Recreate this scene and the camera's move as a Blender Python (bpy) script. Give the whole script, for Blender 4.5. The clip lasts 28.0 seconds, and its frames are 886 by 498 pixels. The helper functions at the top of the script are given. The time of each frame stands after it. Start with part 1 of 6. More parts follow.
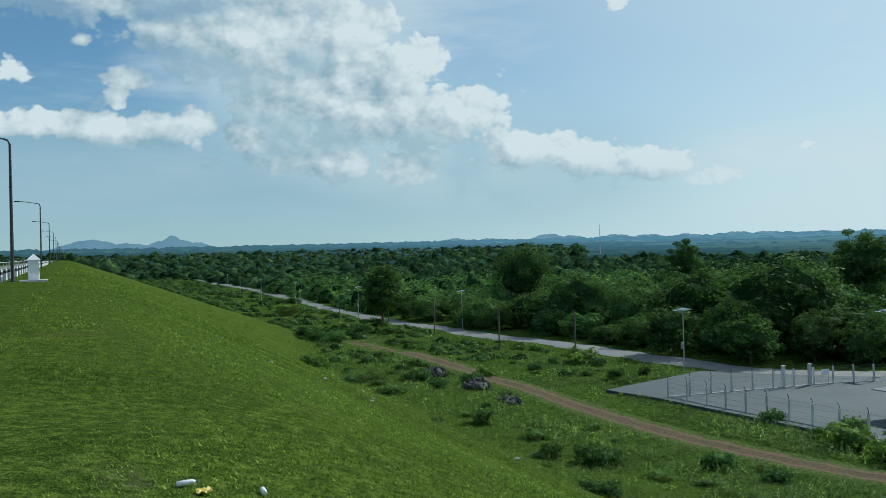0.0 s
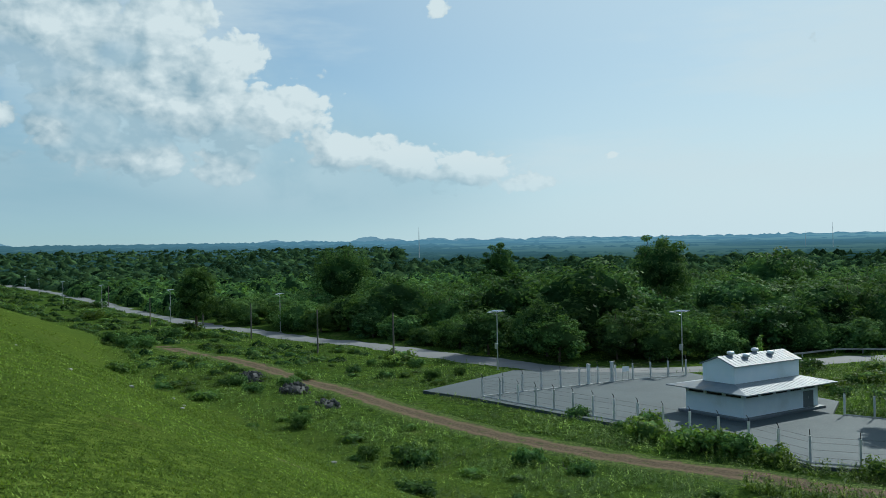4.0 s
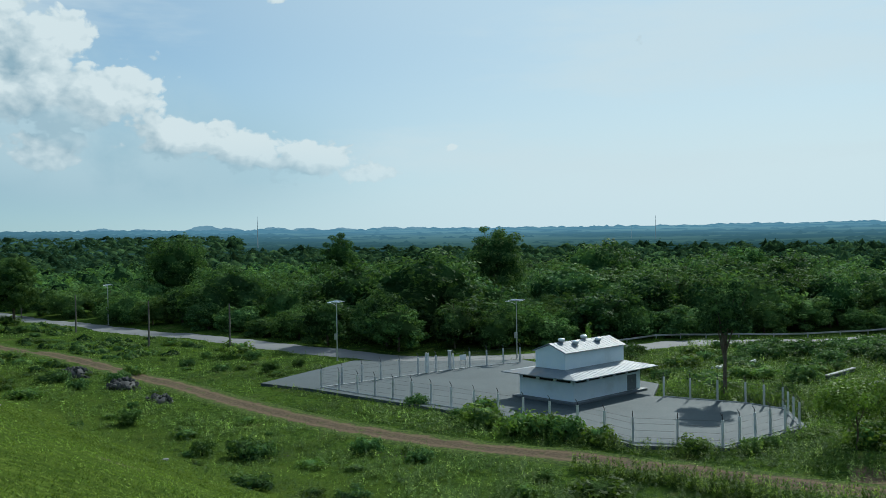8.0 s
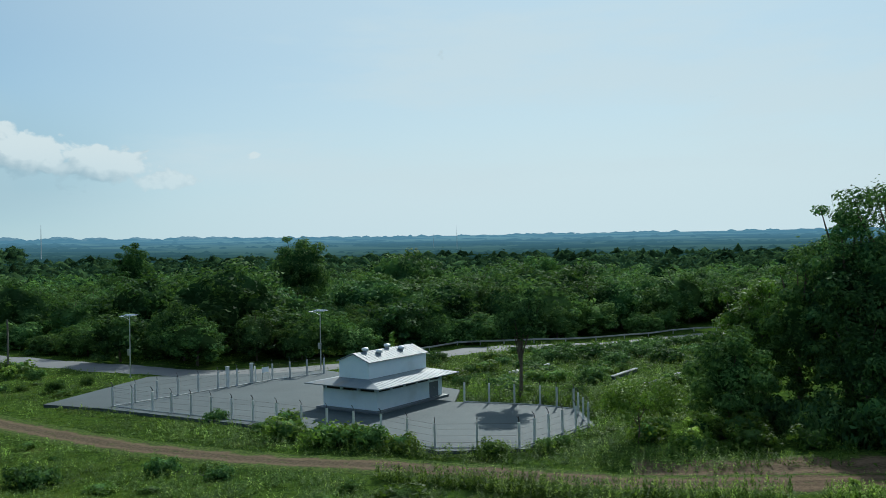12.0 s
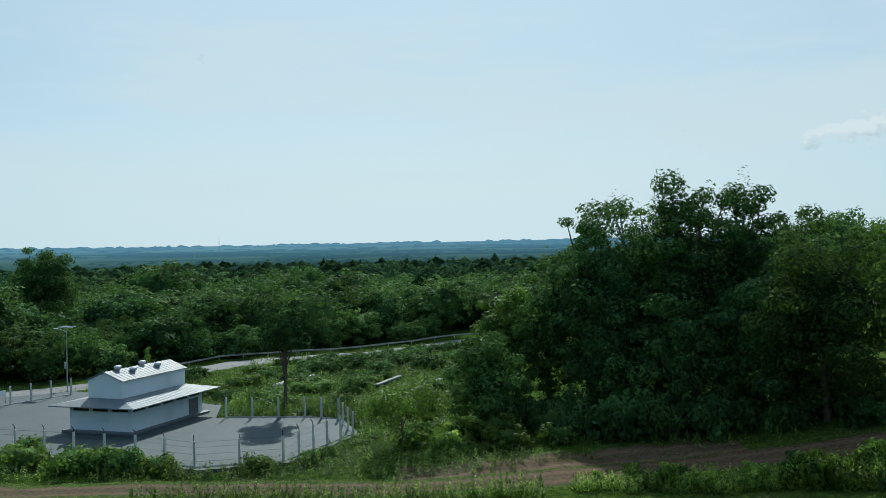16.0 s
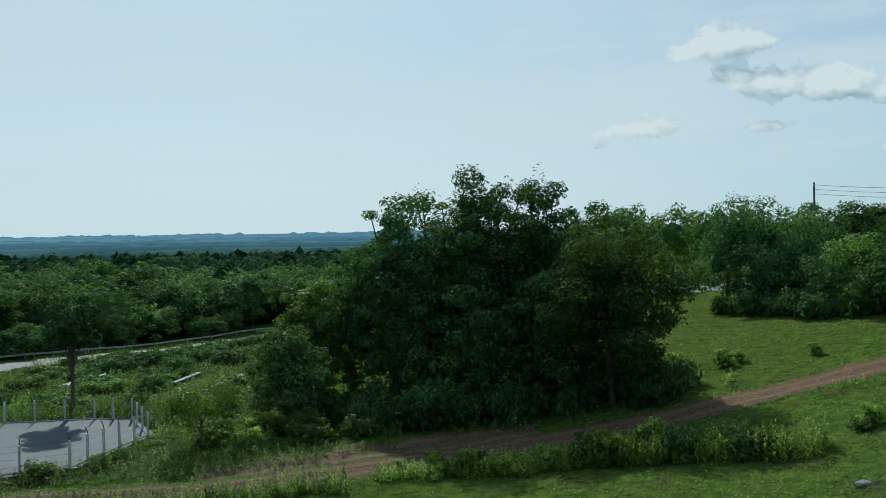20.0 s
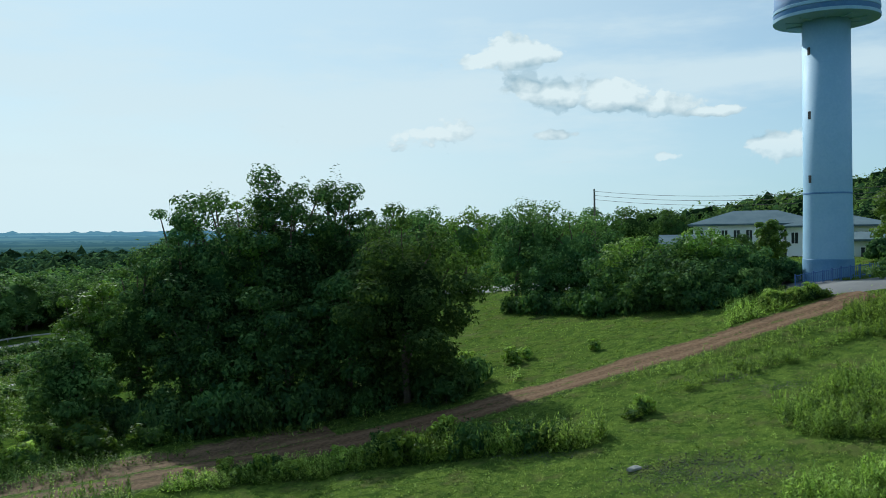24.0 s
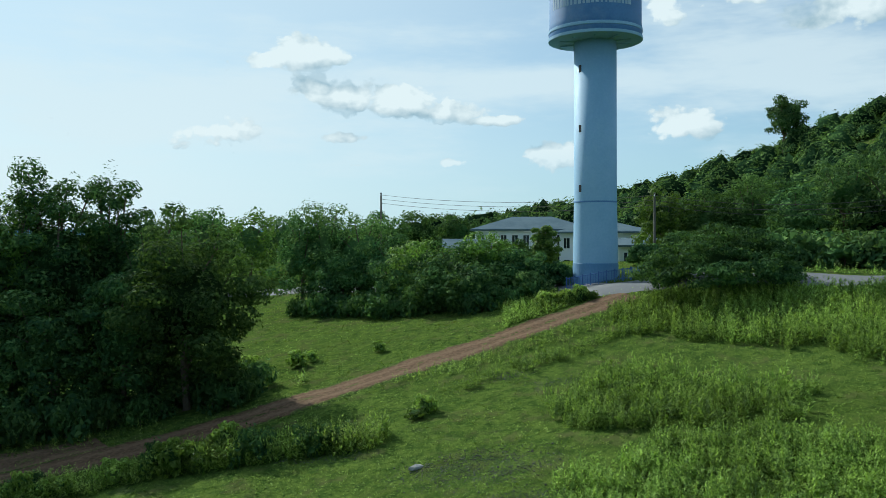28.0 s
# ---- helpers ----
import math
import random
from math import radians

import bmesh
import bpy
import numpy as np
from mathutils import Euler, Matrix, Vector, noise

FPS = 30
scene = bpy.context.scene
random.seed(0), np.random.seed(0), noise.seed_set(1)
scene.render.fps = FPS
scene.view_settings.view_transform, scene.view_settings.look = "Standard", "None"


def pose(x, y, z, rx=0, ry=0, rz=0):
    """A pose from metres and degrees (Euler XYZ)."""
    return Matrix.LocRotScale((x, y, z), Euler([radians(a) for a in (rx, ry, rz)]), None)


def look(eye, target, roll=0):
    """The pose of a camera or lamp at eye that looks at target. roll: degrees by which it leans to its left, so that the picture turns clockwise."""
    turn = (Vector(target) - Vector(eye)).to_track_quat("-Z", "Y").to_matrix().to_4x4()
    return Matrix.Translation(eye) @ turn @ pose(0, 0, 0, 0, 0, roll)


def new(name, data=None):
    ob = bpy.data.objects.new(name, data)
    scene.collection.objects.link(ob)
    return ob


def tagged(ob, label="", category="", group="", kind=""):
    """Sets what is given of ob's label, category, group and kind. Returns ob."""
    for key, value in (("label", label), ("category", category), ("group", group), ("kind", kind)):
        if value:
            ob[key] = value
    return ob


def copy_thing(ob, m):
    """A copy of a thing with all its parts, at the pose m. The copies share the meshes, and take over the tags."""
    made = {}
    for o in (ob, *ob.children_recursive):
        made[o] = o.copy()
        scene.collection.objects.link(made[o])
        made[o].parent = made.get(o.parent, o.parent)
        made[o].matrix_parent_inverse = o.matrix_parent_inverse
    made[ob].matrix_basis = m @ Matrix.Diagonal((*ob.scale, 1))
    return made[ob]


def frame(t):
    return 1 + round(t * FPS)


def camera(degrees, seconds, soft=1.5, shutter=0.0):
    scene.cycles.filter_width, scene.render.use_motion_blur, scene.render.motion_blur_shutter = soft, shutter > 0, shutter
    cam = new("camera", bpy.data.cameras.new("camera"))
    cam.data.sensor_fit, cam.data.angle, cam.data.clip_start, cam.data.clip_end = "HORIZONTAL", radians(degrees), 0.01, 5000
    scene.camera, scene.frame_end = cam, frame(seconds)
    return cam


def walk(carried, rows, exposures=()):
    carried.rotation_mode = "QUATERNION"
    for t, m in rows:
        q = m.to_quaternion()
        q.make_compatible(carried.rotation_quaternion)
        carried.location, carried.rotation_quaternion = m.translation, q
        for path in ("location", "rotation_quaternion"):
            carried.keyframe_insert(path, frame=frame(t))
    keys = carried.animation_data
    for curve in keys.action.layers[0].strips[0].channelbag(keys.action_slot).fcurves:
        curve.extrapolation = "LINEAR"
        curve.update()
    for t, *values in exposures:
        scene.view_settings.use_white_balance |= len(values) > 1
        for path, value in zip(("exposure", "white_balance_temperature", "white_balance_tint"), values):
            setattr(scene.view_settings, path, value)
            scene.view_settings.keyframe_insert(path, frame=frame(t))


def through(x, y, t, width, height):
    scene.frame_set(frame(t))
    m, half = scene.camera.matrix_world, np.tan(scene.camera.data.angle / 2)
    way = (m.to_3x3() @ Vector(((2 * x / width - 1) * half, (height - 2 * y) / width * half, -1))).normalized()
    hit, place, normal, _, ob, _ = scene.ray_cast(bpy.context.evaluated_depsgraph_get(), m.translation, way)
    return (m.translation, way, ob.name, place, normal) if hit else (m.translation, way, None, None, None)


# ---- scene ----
cam = camera(52.92, 28.0, 0.7)
EYE = 15.0
# seconds, x, y, yaw, pitch, roll: a hand-held turn on the dam's crest
ROWS = [
    (0.0, 0.000, 0.000, 0.02, 0.36, 1.43),
    (0.5, 0.011, -0.000, -1.25, 0.36, 1.32),
    (1.0, 0.024, -0.001, -2.70, 0.43, 1.21),
    (1.5, 0.039, -0.002, -4.44, 0.41, 1.11),
    (2.0, 0.050, -0.002, -5.71, 0.40, 1.10),
    (2.5, 0.062, -0.004, -7.12, 0.39, 1.09),
    (3.0, 0.074, -0.006, -8.54, 0.35, 1.09),
    (3.5, 0.087, -0.008, -10.03, 0.33, 1.08),
    (5.5, 0.136, -0.019, -15.75, 0.03, 1.06),
    (6.0, 0.147, -0.022, -17.05, -0.08, 1.13),
    (6.5, 0.157, -0.025, -18.32, -0.40, 1.04),
    (7.0, 0.167, -0.029, -19.45, -0.48, 0.99),
    (7.5, 0.176, -0.032, -20.53, -0.44, 0.89),
    (8.0, 0.185, -0.036, -21.75, -0.51, 0.79),
    (8.5, 0.196, -0.040, -23.09, -0.53, 0.74),
    (9.0, 0.207, -0.045, -24.48, -0.49, 0.67),
    (9.5, 0.219, -0.050, -25.95, -0.44, 0.67),
    (10.0, 0.230, -0.056, -27.42, -0.27, 0.69),
    (10.5, 0.243, -0.063, -29.01, -0.17, 0.70),
    (11.0, 0.254, -0.069, -30.46, -0.11, 0.80),
    (11.5, 0.266, -0.076, -32.07, -0.05, 0.84),
    (12.0, 0.282, -0.087, -34.28, -0.06, 0.91),
    (12.5, 0.298, -0.099, -36.59, -0.09, 0.89),
    (13.0, 0.313, -0.110, -38.71, -0.03, 0.89),
    (13.5, 0.326, -0.121, -40.64, 0.11, 0.94),
    (15.5, 0.370, -0.164, -47.74, 0.27, 1.14),
    (16.0, 0.379, -0.174, -49.29, 0.33, 1.20),
    (16.5, 0.389, -0.185, -50.97, 0.36, 1.23),
    (17.0, 0.396, -0.195, -52.44, 0.31, 1.27),
    (17.5, 0.404, -0.206, -53.92, 0.25, 1.31),
    (18.0, 0.412, -0.216, -55.36, 0.11, 1.28),
    (18.5, 0.419, -0.227, -56.95, 0.02, 1.30),
    (19.0, 0.427, -0.240, -58.62, -0.11, 1.26),
    (19.5, 0.434, -0.251, -60.15, -0.26, 1.27),
    (20.0, 0.441, -0.264, -61.78, -0.39, 1.12),
    (20.5, 0.447, -0.276, -63.38, -0.41, 1.06),
    (21.0, 0.453, -0.288, -64.87, -0.48, 1.02),
    (21.5, 0.458, -0.300, -66.42, -0.54, 1.06),
    (23.5, 0.478, -0.353, -72.92, -0.59, 0.84),
    (24.0, 0.482, -0.368, -74.72, -0.52, 0.77),
    (24.5, 0.486, -0.384, -76.54, -0.51, 0.73),
    (25.0, 0.490, -0.399, -78.30, -0.48, 0.68),
    (25.5, 0.493, -0.413, -80.03, -0.46, 0.64),
    (26.0, 0.495, -0.427, -81.65, -0.37, 0.53),
    (26.5, 0.497, -0.441, -83.27, -0.30, 0.47),
    (27.0, 0.498, -0.456, -84.96, -0.27, 0.36),
    (27.5, 0.499, -0.471, -86.69, -0.36, 0.29),
    (28.0, 0.500, -0.485, -88.32, -0.46, 0.15),
]
walk(cam, [(t, pose(x, y, EYE, 90 + pitch, roll, yaw)) for t, x, y, yaw, pitch, roll in ROWS], [(0.0, -0.12, 5900, 1), (8.0, -0.1, 5900, 1), (13.0, -0.13, 5900, 1), (17.0, -0.07, 5900, 1), (20.0, -0.16, 5900, 1), (21.0, 0.02, 5900, 1), (24.0, 0.06, 5900, 1), (28.0, 0.13, 5950, 1)])

# ---- world, sun ----
SUN_AZ, SUN_EL = 48.0, 36.0
sun = new("sun", bpy.data.lights.new("sun", "SUN"))
sun.data.energy, sun.data.angle, sun.data.color = 4.4, radians(0.55), (1.0, 0.945, 0.86)
sd = Vector((math.sin(radians(SUN_AZ)) * math.cos(radians(SUN_EL)), math.cos(radians(SUN_AZ)) * math.cos(radians(SUN_EL)), math.sin(radians(SUN_EL))))
sun.matrix_world = look(sd * 100, (0, 0, 0))


class Nodes:
    """Short hand for node trees."""
    def __init__(self, tree):
        self.t = tree
        tree.nodes.clear()

    def n(self, kind):
        return self.t.nodes.new(kind)

    def link(self, a, b):
        self.t.links.new(a, b)

    def put(self, sock, v):
        if isinstance(v, bpy.types.NodeSocket):
            self.t.links.new(v, sock)
        else:
            sock.default_value = v

    def math(self, op, a, b=0.0, c=None, clamp=False):
        m = self.n("ShaderNodeMath")
        m.operation, m.use_clamp = op, clamp
        self.put(m.inputs[0], a)
        self.put(m.inputs[1], b)
        if c is not None:
            self.put(m.inputs[2], c)
        return m.outputs[0]

    def mix(self, f, a, b, kind="MIX"):
        m = self.n("ShaderNodeMix")
        m.data_type, m.blend_type = "RGBA", kind
        self.put(m.inputs[0], f)
        self.put(m.inputs[6], a if isinstance(a, bpy.types.NodeSocket) else (*a, 1))
        self.put(m.inputs[7], b if isinstance(b, bpy.types.NodeSocket) else (*b, 1))
        return m.outputs[2]

    def noise(self, vec, scale, detail=4.0, rough=0.55, dims="3D"):
        m = self.n("ShaderNodeTexNoise")
        m.noise_dimensions = dims
        if vec is not None:
            self.put(m.inputs["Vector"], vec)
        m.inputs["Scale"].default_value, m.inputs["Detail"].default_value, m.inputs["Roughness"].default_value = scale, detail, rough
        return m.outputs["Fac"]

    def ramp(self, f, lo, hi, a=0.0, b=1.0, smooth=True):
        m = self.n("ShaderNodeMapRange")
        m.interpolation_type = "SMOOTHSTEP" if smooth else "LINEAR"
        self.put(m.inputs[0], f)
        for i, v in zip((1, 2, 3, 4), (lo, hi, a, b)):
            self.put(m.inputs[i], v)
        return m.outputs[0]


world = bpy.data.worlds.new("world")
scene.world = world
world.use_nodes = True
g = Nodes(world.node_tree)
sky = g.n("ShaderNodeTexSky")
sky.sky_type, sky.sun_disc, sky.sun_elevation, sky.sun_rotation = "NISHITA", False, radians(SUN_EL), radians(SUN_AZ)
sky.altitude, sky.air_density, sky.dust_density, sky.ozone_density = 100.0, 1.0, 0.5, 3.0
d = g.n("ShaderNodeTexCoord").outputs["Generated"]
sx = g.n("ShaderNodeSeparateXYZ")
g.link(d, sx.inputs[0])
az = g.math("MULTIPLY", g.math("ARCTAN2", sx.outputs[0], sx.outputs[1]), 57.296)
el = g.math("MULTIPLY", g.math("ARCSINE", sx.outputs[2]), 57.296)
# cumulus: azimuth, elevation, half width, half height in degrees, and weight
CLOUDS = [
    (-22, 16.4, 8.5, 2.6, 1.2), (-12, 13.6, 8.5, 3.6, 1.3), (-6.3, 14.0, 3.8, 2.5, 1.2), (-1.6, 11.9, 2.6, 2.0, 1.1), (-5.5, 9.6, 8.5, 3.6, 1.3), (1.0, 8.8, 4.6, 2.4, 1.2), (-13, 17, 9, 2.4, 1.2),
    (5.5, 6.6, 4.2, 1.4, 1.0), (9.2, 6.0, 3.6, 1.3, 1.0), (13.4, 5.3, 3.0, 1.2, 0.9), (16.6, 4.3, 2.2, 0.6, 0.8), (-21, 8.2, 7.5, 1.2, 1.0), (-15.2, 8.5, 1.9, 1.4, 1.0), (-12.2, 7.7, 2.6, 1.3, 1.0),
    (-19.2, 11.1, 1.7, 0.9, 0.9), (-19.8, 9.9, 0.8, 1.1, 0.8), (-25.6, 11.3, 1.5, 0.8, 0.9), (-15.9, 11.0, 0.5, 0.4, 0.7), (-21.8, 13.2, 0.6, 0.4, 0.7), (-2.5, 5.4, 2.6, 0.9, 0.8), (-6, 6.2, 7, 1.6, 0.8),
    (11.4, 15.4, 0.8, 0.8, 0.8), (22.4, 6.0, 0.7, 0.35, 0.8),
    (79.8, 11.8, 2.8, 1.0, 1.1), (77.4, 11.4, 1.4, 0.6, 1.0), (80.2, 9.7, 2.0, 0.9, 1.0), (82.2, 9.1, 2.6, 1.2, 1.1), (85.6, 8.9, 3.2, 1.2, 1.1), (88.5, 8.3, 3.0, 0.8, 1.0), (91.5, 7.7, 2, 0.35, 0.9), (73.9, 6.9, 2.6, 0.9, 0.7),
    (82.6, 6.6, 1.4, 0.4, 0.8), (83.1, 4.9, 1.0, 0.25, 0.8), (89, 5.1, 1.2, 0.3, 0.8), (95.6, 5.6, 1.9, 0.9, 0.8), (103.3, 7.2, 2.6, 1.0, 0.9), (102.4, 14.4, 2, 1.2, 0.9), (108, 15, 3, 1.0, 1.0), (113, 13.4, 3.6, 1.5, 1.1),
]
cv = g.n("ShaderNodeCombineXYZ")
g.link(az, cv.inputs[0])
g.link(el, cv.inputs[1])


def cloud_lookup(shift_az, shift_el):
    """Azimuth and elevation a little aside."""
    return g.math("ADD", az, shift_az), g.math("ADD", el, shift_el)


def cloud_body(a2, e2):
    """The rounded masses of the clouds: one inside, falling to zero at their rims."""
    best = None
    for a, e, w, h, k in CLOUDS:
        q = g.math("ADD", g.math("POWER", g.math("MULTIPLY_ADD", a2, 1 / w, -a / w), 2), g.math("POWER", g.math("MULTIPLY_ADD", e2, 1 / h, -e / h), 2))
        b = g.math("MULTIPLY", g.math("SUBTRACT", 1.0, g.math("SQRT", q)), k)
        best = b if best is None else g.math("MAXIMUM", best, b)
    return g.math("MAXIMUM", best, -0.6)


def cloud_billows(a2, e2):
    """Puffs upon puffs, three sizes, drawn out a little by the wind."""
    v = g.n("ShaderNodeCombineXYZ")
    g.link(a2, v.inputs[0])
    g.link(g.math("MULTIPLY", e2, 1.35), v.inputs[1])
    warp = g.n("ShaderNodeTexNoise")
    warp.noise_dimensions = "2D"
    g.link(v.outputs[0], warp.inputs["Vector"])
    warp.inputs["Scale"].default_value, warp.inputs["Detail"].default_value = 0.42, 4.0
    wv = g.n("ShaderNodeVectorMath")
    wv.operation = "MULTIPLY_ADD"
    g.link(warp.outputs["Color"], wv.inputs[0])
    wv.inputs[1].default_value = (0.9, 0.9, 0)
    g.link(v.outputs[0], wv.inputs[2])
    total = g.math("MULTIPLY", g.math("SUBTRACT", g.noise(wv.outputs[0], 0.22, 6.0, 0.56, "2D"), 0.5), 1.0)
    for scale, weight in ((0.30, 0.6), (0.75, 0.42), (1.9, 0.22)):
        vo = g.n("ShaderNodeTexVoronoi")
        vo.voronoi_dimensions, vo.feature = "2D", "SMOOTH_F1"
        g.link(wv.outputs[0], vo.inputs["Vector"])
        vo.inputs["Scale"].default_value, vo.inputs["Smoothness"].default_value = scale, 0.35
        total = g.math("ADD", total, g.math("MULTIPLY", g.math("SUBTRACT", 0.42, vo.outputs["Distance"]), weight))
    return g.math("ADD", total, g.math("MULTIPLY", g.math("SUBTRACT", g.noise(wv.outputs[0], 3.4, 4.0, 0.6, "2D"), 0.5), 0.2))


here = cloud_lookup(0.0, 0.0)
sunward = g.ramp(az, 0.0, 100.0, 1.0, -1.0, False)
aside = cloud_lookup(g.math("MULTIPLY", sunward, 0.6), 0.45)
far_aside = cloud_lookup(g.math("MULTIPLY", sunward, 2.4), 1.5)
body, puff = cloud_body(*here), cloud_billows(*here)
dens = g.math("ADD", g.math("MULTIPLY", body, 1.5), g.math("MULTIPLY", puff, 1.9))
fine_light = g.math("SUBTRACT", puff, cloud_billows(*aside))
wide_light = g.math("SUBTRACT", body, cloud_body(*far_aside))
# the far side of each cloud melts into the haze
cover = g.math("MULTIPLY", g.ramp(dens, 0.0, 0.42), g.ramp(wide_light, -0.45, 0.0, 0.5, 1.0))
shade = g.ramp(g.math("ADD", g.math("MULTIPLY", fine_light, 1.7), g.math("MULTIPLY", wide_light, 1.2)), -0.7, 1.05, 0.0, 1.0, False)
veil_v = g.n("ShaderNodeMapping")
g.link(cv.outputs[0], veil_v.inputs[0])
veil_v.inputs["Scale"].default_value = (0.035, 0.16, 1)
veil = g.math("ADD", g.ramp(g.noise(veil_v.outputs[0], 1.0, 6.0, 0.6, "2D"), 0.40, 0.68, 0.0, 0.6), g.ramp(az, 50.0, 90.0, 0.0, 0.2))
veil = g.math("MULTIPLY", veil, g.ramp(el, 1.0, 6.0))
# brightness of the thin haze round the sun
sv = g.n("ShaderNodeVectorMath")
sv.operation = "DOT_PRODUCT"
g.link(d, sv.inputs[0])
sv.inputs[1].default_value = sd
near_sun = g.ramp(sv.outputs["Value"], 0.42, 0.96)
haze = g.math("ADD", g.ramp(el, -1.0, 13.0, 0.62, 0.14), g.math("MULTIPLY", near_sun, 0.6), clamp=True)
blue = g.mix(1.0, sky.outputs[0], g.mix(g.ramp(el, 16.0, 40.0), (0.70, 1.08, 1.24), (0.68, 1.15, 1.55)), "MULTIPLY")
base = g.mix(haze, blue, g.mix(near_sun, (7.4, 9.3, 10.2), (10.6, 11.7, 11.9)))
base = g.mix(veil, base, (10.0, 10.9, 11.2))
white = g.mix(shade, (4.6, 6.3, 7.3), (11.0, 11.6, 11.6))
# grey veil of distant cloud under the bank
low = g.math("MULTIPLY", g.math("MULTIPLY", g.ramp(az, 2.0, 20.0, 1.0, 0.0), g.ramp(el, 0.5, 4.0)), g.ramp(el, 5.0, 10.5, 0.75, 0.0))
base = g.mix(low, base, (5.0, 7.1, 8.2))
bq = g.math("ADD", g.math("POWER", g.math("MULTIPLY_ADD", az, 1 / 15.0, 4.0 / 15.0), 2), g.math("POWER", g.math("MULTIPLY_ADD", g.math("MULTIPLY_ADD", az, 0.24, el), 1 / 5.5, -7.6 / 5.5), 2))
base = g.mix(g.math("MULTIPLY", g.ramp(bq, 0.1, 1.3, 0.75, 0.0), g.ramp(g.noise(cv.outputs[0], 0.16, 5.0, 0.6, "2D"), 0.3, 0.6, 0.35, 1.0)), base, (7.8, 9.5, 10.2))
cl = g.math("MULTIPLY", cover, g.ramp(el, 1.5, 7.0, 0.15, 0.97))
bg = g.n("ShaderNodeBackground")
g.link(g.mix(cl, base, white), bg.inputs[0])
bg.inputs[1].default_value = 0.07
out = g.n("ShaderNodeOutputWorld")
g.link(bg.outputs[0], out.inputs[0])

# ---- materials ----
def surface(name, a, b, rough=0.8, scale=2.0, fine=30.0, bump=0.3, metal=0.0, stain=None, island=0.0, depth=0.02):
    """A weathered surface: two colours mixed by coarse and fine grain, an optional stain colour, relief."""
    m = bpy.data.materials.new(name)
    m.use_nodes = True
    k = Nodes(m.node_tree)
    p = k.n("ShaderNodeTexCoord").outputs["Object"]
    big, small = k.noise(p, scale, 5.0, 0.6), k.noise(p, fine, 4.0, 0.6)
    f = k.ramp(k.math("ADD", k.math("MULTIPLY", big, 0.6), k.math("MULTIPLY", small, 0.4)), 0.35, 0.65)
    col = k.mix(f, a, b)
    if stain:
        col = k.mix(k.ramp(k.noise(p, scale * 0.37, 6.0, 0.65), 0.52, 0.72, 0.0, 0.75), col, stain)
    if island:
        r = k.n("ShaderNodeObjectInfo").outputs["Random"]
        v = k.ramp(r, 0, 1, 1 - island, 1 + island, False)
        hs = k.n("ShaderNodeHueSaturation")
        k.link(col, hs.inputs["Color"])
        k.link(v, hs.inputs["Value"])
        col = hs.outputs[0]
    bs = k.n("ShaderNodeBsdfPrincipled")
    k.link(col, bs.inputs["Base Color"])
    k.link(k.ramp(small, 0.3, 0.7, rough - 0.08, min(1, rough + 0.08)), bs.inputs["Roughness"])
    bs.inputs["Metallic"].default_value = metal
    if rough > 0.9:
        bs.inputs["Specular IOR Level"].default_value = 0.05
    if bump:
        bn = k.n("ShaderNodeBump")
        bn.inputs["Strength"].default_value, bn.inputs["Distance"].default_value = bump, depth
        k.link(small, bn.inputs["Height"])
        k.link(bn.outputs[0], bs.inputs["Normal"])
    o = k.n("ShaderNodeOutputMaterial")
    k.link(bs.outputs[0], o.inputs[0])
    return m


